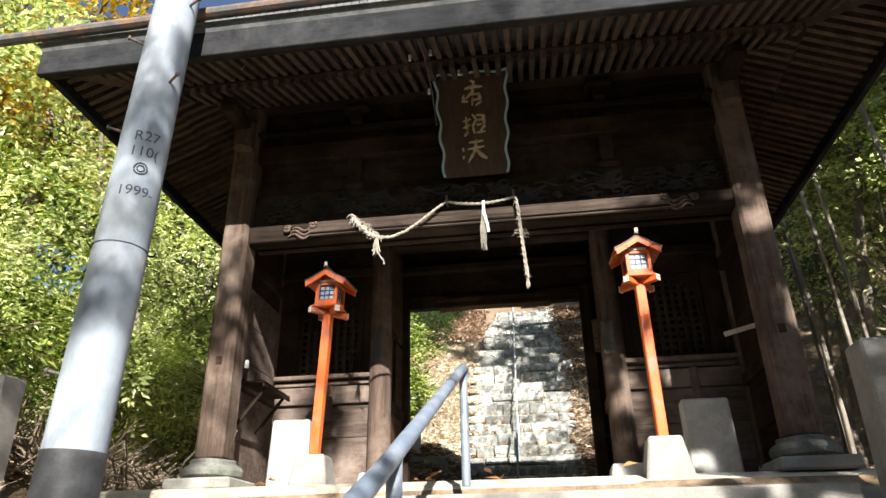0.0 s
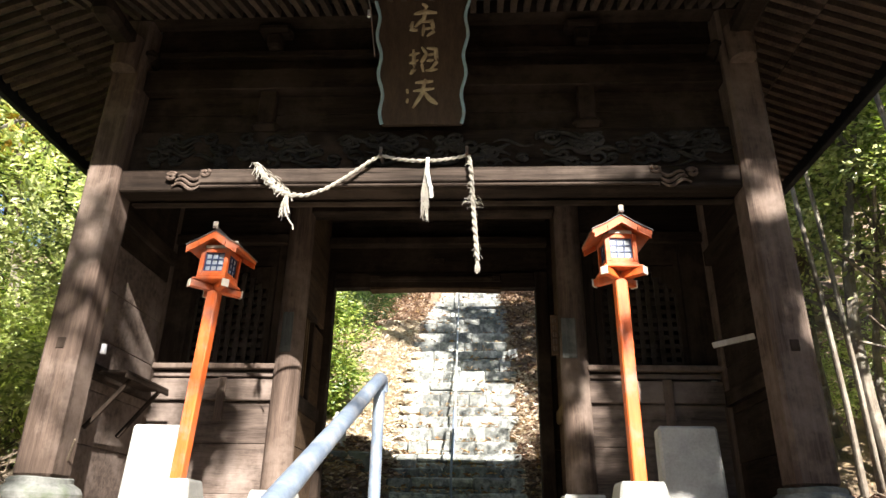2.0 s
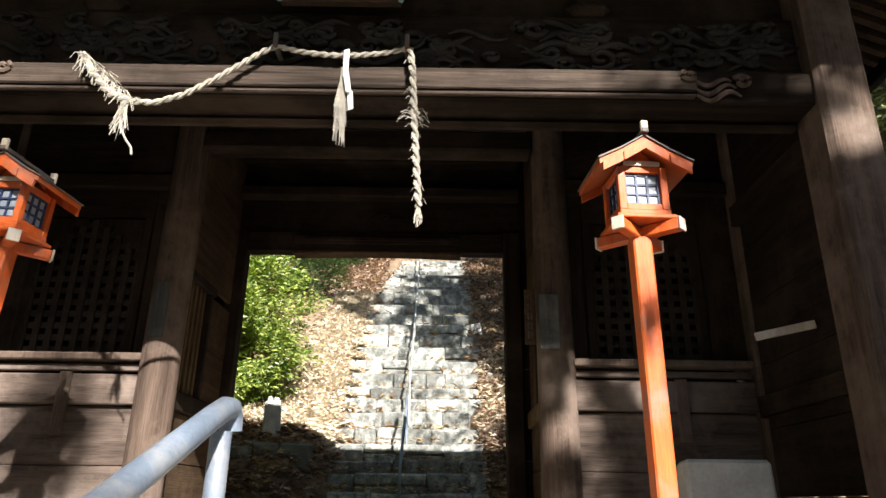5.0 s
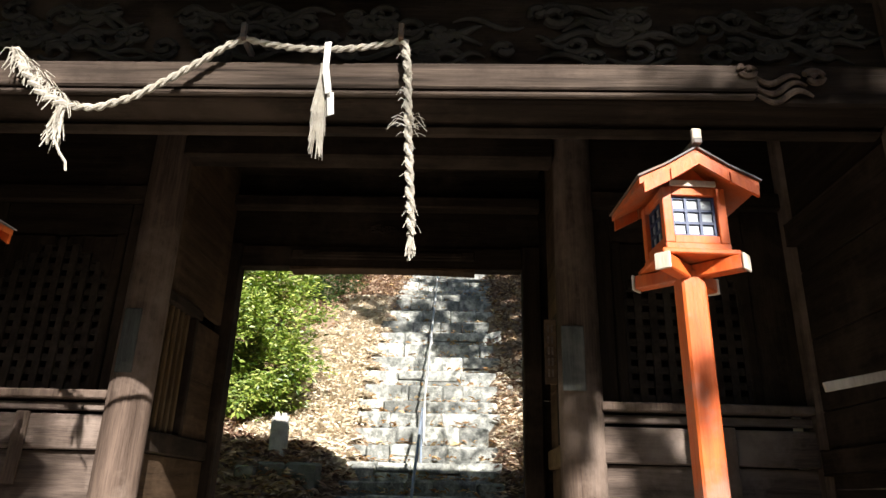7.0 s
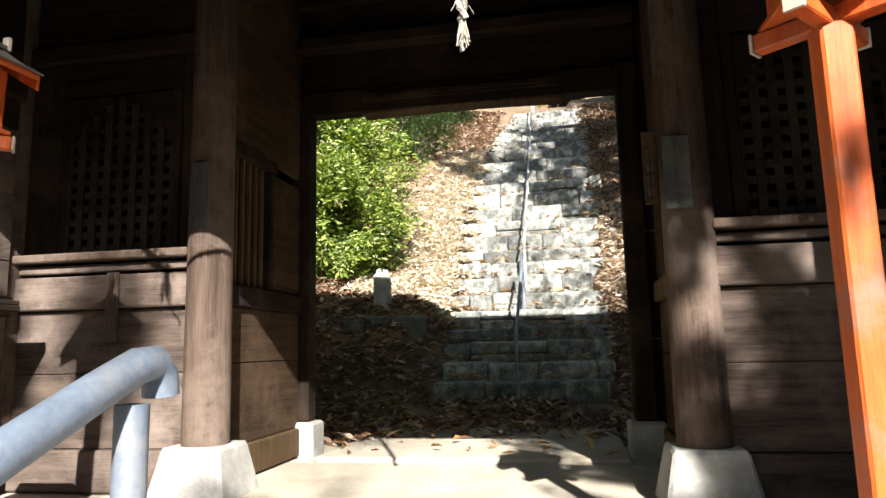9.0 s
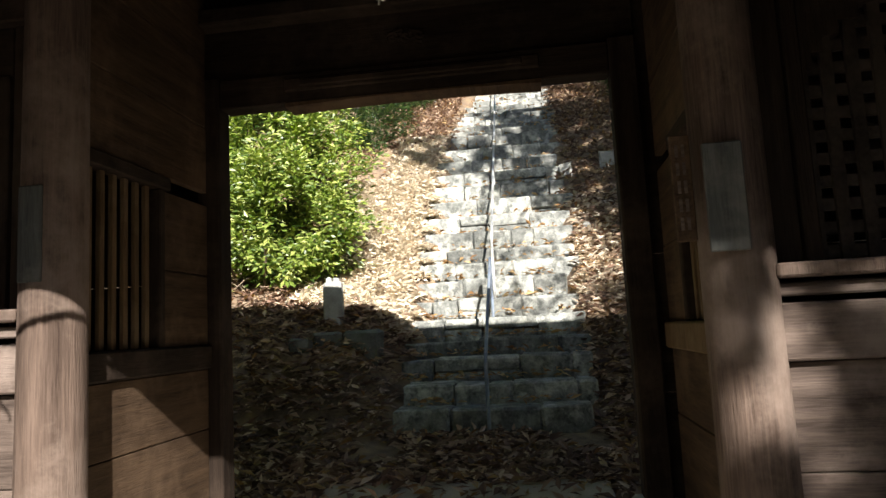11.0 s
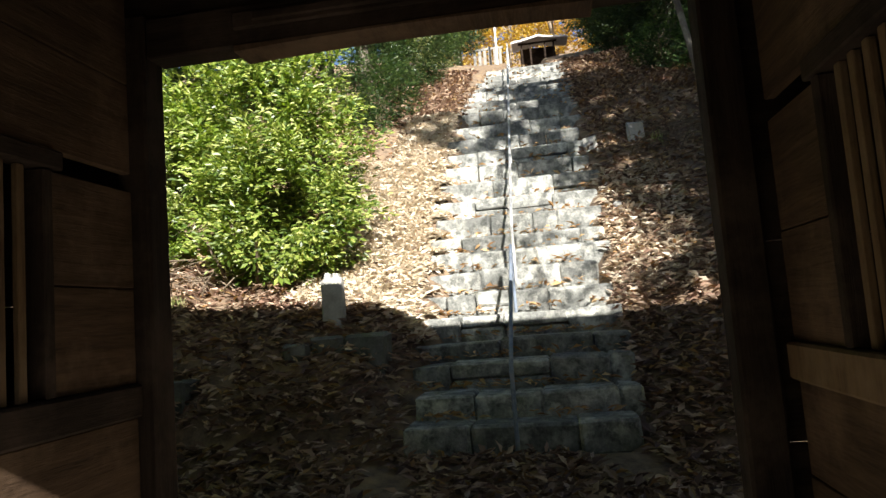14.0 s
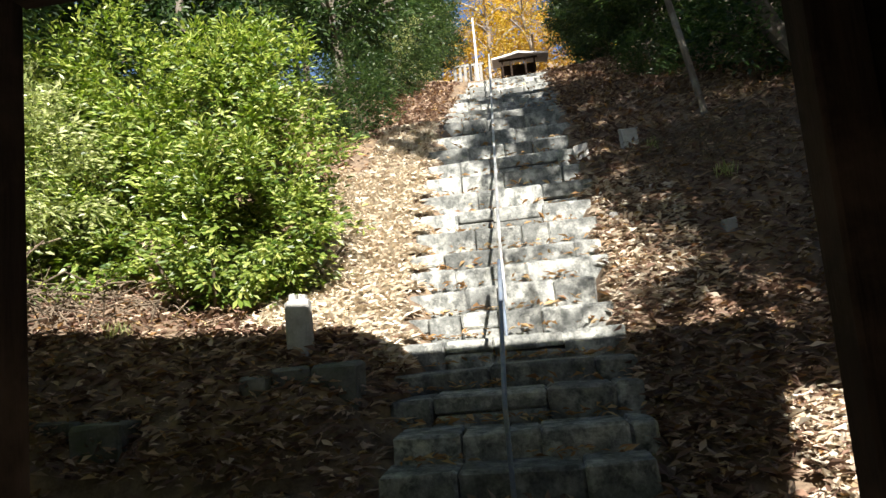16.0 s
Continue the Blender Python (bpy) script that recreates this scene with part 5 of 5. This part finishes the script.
# left bank beside the gate: bright shrubs below, trees above
for k in range(26):
    x, y = -5.3 - 1.15 * (k % 5) + rg.uniform(-.4, .4), 3.6 + 1.75 * (k // 5) + rg.uniform(-.6, .6)
    bush(x, y, rg.choice((0, 1, 1, 2, 2, 3)), rg.uniform(.75, 1.25), rg.uniform(.2, 1.1))
for x, y, kd, st, s in ((-6.6, 9.5, 2, 1, .9), (-8.0, 6.0, 2, 0, 1.0), (-9.5, 9.0, 1, 2, 1.05), (-7.2, 12.8, 0, 1, 1.0), (-11.5, 6.5, 2, 0, 1.15), (-12.5, 10.5, 3, 2, 1.2),
                        (-10.0, 13.5, 1, 0, 1.1), (-13.5, 14.5, 0, 1, 1.2), (-8.8, 16.5, 0, 2, 1.1), (-15.5, 8.0, 3, 0, 1.3), (-9.6, 3.2, 2, 1, 1.0), (-13.5, 2.5, 3, 2, 1.2), (-16.5, 12.5, 3, 0, 1.35), (-10.5, 7.6, 3, 1, 1.3), (-8.2, 8.6, 3, 0, 1.25), (-6.0, 7.4, 4, 1, .85)):
    tree(x, y, kd, st, s, 5.2)
# right bank: darker wood with sunlit edges
for k in range(12):
    x, y = 7.2 + 1.3 * (k % 4) + rg.uniform(-.4, .4), 7.6 + 2.6 * (k // 4) + rg.uniform(-.7, .7)
    bush(x, y, rg.choice((0, 1, 2)), rg.uniform(.7, 1.1), rg.uniform(.2, .9))
for x, y, kd, st, s in ((5.6, 9.3, 2, 1, .9), (7.2, 7.0, 2, 0, 1.0), (8.6, 10.0, 2, 2, 1.1), (6.4, 12.6, 1, 1, 1.0), (10.5, 7.5, 2, 0, 1.2), (9.5, 13.5, 0, 1, 1.1), (12.5, 11.0, 0, 2, 1.25), (7.8, 15.8, 0, 0, 1.0),
                        (11.5, 16.0, 0, 1, 1.2), (13.5, 6.5, 2, 2, 1.3), (5.2, 16.2, 0, 1, .85), (14.5, 15.0, 0, 0, 1.3)):
    tree(x, y, kd, st, s, 6.6)
# leafy sunlit trees along the near edge of the right wood
for x, y, kd, st, s, cz in ((5.6, 8.9, 2, 1, .72, 4.5), (6.8, 9.8, 2, 0, .85, 5.0), (5.4, 11.2, 2, 1, .7, 4.8), (7.6, 7.8, 1, 2, .8, 4.4), (8.6, 8.8, 2, 1, .9, 4.6), (6.3, 7.6, 1, 1, .6, 3.9), (6.0, 10.2, 1, 1, .7, 6.8)):
    tree(x, y, kd, st, s, cz / s)
# tall open trees added to shade the stair, crowns mostly out of view
for x, y, kd, st, s, cz in ((4.5, 3.4, 4, 3, 1.0, 9.8), (4.7, 6.6, 5, 3, .9, 10.8), (4.6, 9.6, 5, 3, .95, 11.4), (5.2, 9.0, 1, 1, .95, 7.4), (5.9, 12.0, 1, 0, 1.0, 7.0), (7.6, 10.0, 1, 3, .9, 8.6), (5.4, 13.6, 4, 3, .9, 9.2), (4.3, 8.1, 4, 3, .75, 11.6), (4.4, 11.2, 5, 3, .8, 12.4)):
    tree(x, y, kd, st, s, cz / s)
# wood along both sides of the long stair
for x, y, kd, st, s in ((-5.6, 19.0, 0, 1, .9), (-7.5, 21.5, 0, 2, 1.0), (-4.6, 23.5, 0, 0, .85), (-6.6, 26.5, 0, 1, 1.0), (-4.4, 29.5, 0, 2, .9), (-7.8, 31.0, 0, 0, 1.1), (-4.8, 35.0, 0, 1, 1.0), (-7.0, 38.0, 0, 2, 1.1), (-5.2, 42.0, 0, 0, 1.1),
                        (4.6, 19.4, 0, 1, .85), (6.2, 22.0, 0, 2, 1.0), (4.0, 24.4, 0, 0, .85), (6.4, 27.0, 0, 1, 1.0), (4.2, 30.0, 0, 2, .95), (7.4, 33.0, 0, 0, 1.1), (4.6, 36.0, 0, 1, 1.0), (6.8, 40.0, 0, 2, 1.1), (5.4, 44.0, 0, 0, 1.05), (9.0, 25.0, 0, 1, 1.2), (-10.5, 26.0, 0, 0, 1.2)):
    tree(x, y, kd, st, s, 4.6)
for x, y, s in ((-5.8, 17.6, 1.0), (-8.2, 18.6, 1.2), (-11.5, 18.0, 1.4), (-9.8, 21.5, 1.4), (-13.5, 20.5, 1.5)):
    tree(x, y, 0, 1, s, 4.2)
for k in range(14):
    y = 22.5 + 1.75 * k
    tree(-3.9 - rg.uniform(0, .9), y, 0, rg.randrange(3), rg.uniform(.75, 1.0), rg.uniform(3.2, 4.6))
    tree(4.0 + rg.uniform(0, 1.0), y + .8, 0, rg.randrange(3), rg.uniform(.8, 1.1), rg.uniform(3.2, 4.6))
for x, y, s in ((-1.6, 58, 1.7), (2.2, 60, 1.7), (-5.5, 57, 1.6), (6.0, 58, 1.6), (.5, 66, 2.0)):
    tree(x, y, 3, 2, s, 3.6)
# kind 3 shrubs bring shade by their dark leaf colour
for x, y, kd, s in ((-6.8, 17.0, 3, 1.3), (-8.6, 15.4, 1, 1.4), (-8.4, 18.6, 3, 1.5), (-10.2, 17.4, 3, 1.6), (-6.0, 20.5, 3, 1.3), (-10.8, 20.5, 3, 1.7), (-8.0, 23.0, 3, 1.6), (4.6, 18.0, 3, 1.2), (5.8, 20.4, 3, 1.4), (4.8, 23.0, 3, 1.3), (6.8, 24.5, 3, 1.6), (5.0, 28.0, 3, 1.4), (7.6, 17.8, 3, 1.5), (9.6, 20.5, 3, 1.7), (9.2, 28.0, 3, 1.7), (-3.0, 18.6, 3, .75), (-3.3, 20.6, 3, .85), (-2.9, 23.0, 3, .8), (-3.4, 26.0, 2, .9), (3.3, 21.0, 3, .7), (3.1, 26.0, 3, .8), (3.4, 31.0, 3, .9), (-3.6, 33.0, 3, .9)):
    bush(x, y, kd, s, 0)
# the near leaning trunk and a thin one right of the stair
for name_pts, r in ((((6.0, 17.0, 6.6), (5.29, 17.2, 7.2), (4.48, 17.4, 8.6), (3.95, 17.7, 10.4), (3.5, 18.4, 14.0), (3.4, 19.0, 17.0)), .17), (((3.30, 17.2, 6.6), (3.2, 17.4, 7.6), (3.08, 17.6, 8.7), (2.75, 18.0, 11.3), (2.6, 18.4, 13.0)), .06)):
    t = thing("tree", "pale leaning slender tree beside the stair", "tree", name_pts[0])
    bm = bmesh.new()
    tube(bm, name_pts, r, 10)
    part("trunk", bm, bark, t, "", True)
    o = new("crown", tree_crowns[4])
    o.parent = t
    o.matrix_parent_inverse = Matrix.Translation(-t.location)
    o.location = Vector(name_pts[-1]) + Vector((.2, .3, 1.0))
    o.scale = (.75, .75, .75)
# unseen trees added behind the walker, each crown placed to dapple the gate front
SUNWARD = -SUN


def shade_tree(p, reach, kind, s):
    """A tall tree added so that its crown stands sunward of the point p and shades it."""
    c = Vector(p) + SUNWARD * reach
    tree(c.x, c.y, kind, 3, s, (c.z - ground_z(c.x, c.y)) / s)


# crowns aimed at the right wall, floor edge, beam, left post, pole and left lantern
for x, z, reach, kd, s in ((2.6, 4.2, 9.5, 5, .74), (3.1, 3.7, 12.0, 5, .66), (2.2, 2.9, 10.0, 5, .40), (1.7, 1.75, 11.0, 5, .34), (-.2, 5.6, 24.0, 4, .55), (2.9, 2.1, 11.0, 0, .36),
                           (-2.6, 4.35, 14.0, 5, .26), (-3.62, 3.0, 14.0, 0, .42), (-.9, 3.2, 15.5, 5, .2), (-1.65, 4.5, 12.0, 0, .17)):
    shade_tree((x, 4.95, z), reach, kd, s)
# tall crowns added sunward to shade the bank and the upper steps
for p, reach, kd, s in (((3.4, 12.4, 4.3), 10.0, 5, .85), ((3.6, 14.8, 5.6), 10.5, 5, 1.05), ((2.9, 16.8, 7.0), 11.0, 5, .7), ((1.2, 19.5, 8.6), 12.0, 5, .65), ((-1.2, 18.0, 7.8), 20.0, 5, .6), ((.2, 21.5, 9.4), 16.0, 5, .6)):
    shade_tree(p, reach, kd, s)
# more unseen trees, added to block sun on the front steps and open sky
for x, y, kd, st, s, cz in ((1.4, -9.6, 0, 2, 1.05, 7.0), (3.9, -8.6, 0, 0, 1.05, 6.9), (6.2, -9.8, 0, 1, 1.1, 7.4), (-1.2, -11.0, 1, 2, 1.1, 6.8),
                            (-4.6, -7.8, 1, 2, 1.5, 7.5), (-4.0, -11.8, 0, 1, 1.9, 8.0), (-8.0, -9.0, 0, 0, 1.9, 7.5), (-7.6, -4.4, 1, 1, 1.4, 6.0), (-11.5, -4.5, 2, 2, 1.7, 6.5), (-13.0, -12.0, 0, 0, 2.0, 7.0),
                            (11.5, -8.5, 0, 2, 1.8, 7.5), (13.0, -4.0, 0, 0, 1.4, 5.5), (14.5, -12.5, 0, 1, 1.9, 7.5), (10.0, -14.5, 0, 2, 1.7, 8.0), (5.5, -16.0, 0, 0, 1.8, 8.5), (1.0, -16.5, 0, 1, 1.8, 8.5), (-3.6, -17.0, 0, 2, 1.9, 8.5), (-8.5, -16.0, 0, 0, 1.9, 8.0),
                            (-14, -22, 0, 0, 2.0, 7.0), (-4, -25, 0, 2, 2.0, 7.0), (4, -25, 0, 1, 2.0, 7.0), (13, -21, 0, 0, 2.0, 7.0), (-16, -6, 1, 2, 1.6, 6.0), (17, -6, 0, 1, 1.7, 6.0)):
    tree(x, y, kd, st, s, cz / s)

# the great evergreen bush beside the stair
big = thing("large_bush", "large glossy light green evergreen bush beside the stair", "bush", (-4.1, 14.0, ground_z(-4.1, 14.0)))
for k, (c, rad, n) in enumerate((((-3.15, 13.75, 5.55), (1.25, 1.1, 1.35), 330), ((-4.9, 14.1, 5.7), (1.5, 1.2, 1.6), 360), ((-3.9, 14.7, 7.2), (1.6, 1.2, 1.4), 360), ((-6.1, 13.6, 5.3), (1.2, 1.0, 1.4), 240), ((-5.9, 15.0, 7.6), (1.5, 1.2, 1.5), 260))):
    o = new("foliage", crown_mesh("foliage", 51 + k, int(n * 1.25), 34, .11, .05, rad, .25, leaf_green, .4, .22))
    o.parent = big
    o.matrix_parent_inverse = Matrix.Translation(-big.location)
    o.location = c
bm = bmesh.new()
for k in range(14):
    a = rg.random() * 6.28
    b = Vector((-4.1 + .5 * math.cos(a), 14.0 + .3 * math.sin(a), 3.9))
    e = b + Vector((1.6 * math.cos(a) * rg.random(), .9 * math.sin(a), rg.uniform(.9, 1.8)))
    tube(bm, [b, b.lerp(e, .5) + Vector((.1, 0, .1)), e], .022, 5)
tagged(part("branch_tangle", bm, twig_mat, big), kind="stuff")

# grass tufts
for x, y, h in ((2.55, 11.2, .32), (2.75, 11.5, .28), (2.2, 16.6, .3), (3.0, 15.8, .3), (-4.2, 12.6, .25)):
    verts, faces = [], []
    z = ground_z(x, y)
    for k in range(70):
        a, l = rg.random() * 6.28, h * rg.uniform(.5, 1.1)
        d = Vector((math.cos(a) * .55, math.sin(a) * .55, 1)).normalized()
        leaf_faces(verts, faces, Vector((x + rg.gauss(0, .07), y + rg.gauss(0, .07), z - .02)), d, Vector((math.cos(a), math.sin(a), .3)), l, .012, .1)
    me = bpy.data.meshes.new("grass_tuft")
    me.from_pydata(verts, [], faces)
    me.materials.append(leaf_light)
    tagged(new("grass_tuft", me), "small tuft of green grass among fallen leaves", "grass", "grass tufts")


# ---- fallen leaves ----
def step_top(x, y):
    z = None
    for (y0, zz, xl, xr) in TREADS:
        if y > y0 + .03 and xl < x < xr:
            z = zz
    return z


def litter(name, label, mat, n, areas, size, seed):
    rg = random.Random(seed)
    verts, faces = [], []
    weights = [(x1 - x0) * (y1 - y0) * w for x0, x1, y0, y1, w in areas]
    for _ in range(n):
        x0, x1, y0, y1, w = rg.choices(areas, weights)[0]
        x, y = rg.uniform(x0, x1), rg.uniform(y0, y1)
        s = step_top(x, y) if y > 11.25 else None
        if y > 11.25 and abs(x + .15) < 1.15 and s is None:
            continue
        if (4.4 < y < 8.25 and -3.9 < x < 3.65) or (y < 9.35 and -1.3 < x < .86):
            z = FLOOR + .004
        elif s is not None:
            z = s + .03
        else:
            z = ground_z(x, y)
            if 8.4 < y < 11.3 and noise.noise((x * .8, y * .8, 1)) < -.35 and abs(x) < 1.5:
                continue
        z += rg.uniform(.0, .045)
        a = rg.random() * math.tau
        d = Vector((math.cos(a), math.sin(a), rg.gauss(.12, .28))).normalized()
        l = size * rg.uniform(.6, 1.35)
        leaf_faces(verts, faces, Vector((x, y, z + .018)), d, Vector((rg.gauss(0, .45), rg.gauss(0, .45), 1)), l, l * rg.uniform(.26, .42), rg.uniform(.1, .6))
    me = bpy.data.meshes.new(name)
    me.from_pydata(verts, [], faces)
    me.materials.append(mat)
    return tagged(new(name, me), label, "fallen leaves", "", "stuff")


# brown leaves thinned left of the stair, where the sunlit-toned layer lies
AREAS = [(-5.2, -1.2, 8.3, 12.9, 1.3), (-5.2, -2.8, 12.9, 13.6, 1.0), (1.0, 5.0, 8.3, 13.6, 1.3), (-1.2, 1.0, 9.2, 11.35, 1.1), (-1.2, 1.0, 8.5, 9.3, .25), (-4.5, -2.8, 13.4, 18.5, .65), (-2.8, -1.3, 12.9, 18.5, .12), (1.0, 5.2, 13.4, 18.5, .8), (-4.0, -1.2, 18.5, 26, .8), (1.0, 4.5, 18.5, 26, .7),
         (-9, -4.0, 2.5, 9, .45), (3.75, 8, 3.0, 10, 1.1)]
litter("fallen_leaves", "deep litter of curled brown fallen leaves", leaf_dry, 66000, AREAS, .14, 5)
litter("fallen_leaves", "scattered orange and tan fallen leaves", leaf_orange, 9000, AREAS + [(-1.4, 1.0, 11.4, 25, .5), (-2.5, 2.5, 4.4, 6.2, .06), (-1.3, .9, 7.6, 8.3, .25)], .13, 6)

# pale layer that brightens the sunlit ground by colour
litter("fallen_leaves", "fallen leaves beside the stair, paled for sunlight", leaf_pale, 27000, [(-2.9, -1.25, 12.9, 16.8, 1.0), (-2.4, -1.3, 16.8, 19, .5), (1.0, 2.2, 13.5, 16, .15), (2.0, 3.2, 10.2, 12, .3)], .14, 7)


def tread_drifts():
    rg = random.Random(8)
    verts, faces = [], []
    for i in range(len(TREADS) - 1):
        y, z, xl, xr = TREADS[i]
        y2 = TREADS[i + 1][0]
        for k in range(60 if i < 16 else 40):
            x = rg.uniform(xl, xr)
            if noise.noise((x * 1.7, i * 3.1, 0)) < -.2:
                continue
            a = rg.random() * math.tau
            l = rg.uniform(.06, .13)
            leaf_faces(verts, faces, Vector((x, y2 - rg.uniform(.0, .09), z + rg.uniform(.02, .06))), Vector((math.cos(a), .4 * math.sin(a), rg.gauss(.05, .2))).normalized(), Vector((rg.gauss(0, .4), rg.gauss(0, .4), 1)), l, l * .35, .3)
    me = bpy.data.meshes.new("fallen_leaves")
    me.from_pydata(verts, [], faces)
    me.materials.append(leaf_orange)
    tagged(new("fallen_leaves", me), "drifts of orange leaves along the stone treads", "fallen leaves", "", "stuff")


tread_drifts()


def brush_pile(x, y, n, w, h, seed):
    rg = random.Random(seed)
    bm = bmesh.new()
    for k in range(n):
        px, py = x + rg.gauss(0, w), y + rg.gauss(0, w * .6)
        z = ground_z(px, py)
        a, l = rg.random() * math.tau, rg.uniform(.2, .7)
        e = Vector((math.cos(a) * l, math.sin(a) * l, rg.uniform(-.05, h)))
        p = Vector((px, py, z + rg.uniform(0, h * .5)))
        tube(bm, [p, p + e * .5 + Vector((0, 0, .04)), p + e], rg.uniform(.004, .010), 4)
    tagged(new("brush_pile", finish(bm, "brush_pile", twig_mat)), "heap of dry brown twigs and stalks on the bank", "twigs", "", "stuff")


for x, y, n, w, h, sd in ((-4.5, 5.2, 420, .5, .5, 1), (-5.2, 3.6, 350, .6, .5, 2), (-4.6, 7.2, 300, .5, .4, 3), (4.6, 6.2, 220, .6, .3, 4), (-5.0, 12.9, 260, .6, .3, 5), (2.9, 16.5, 200, .6, .3, 6)):
    brush_pile(x, y, n, w, h, sd)
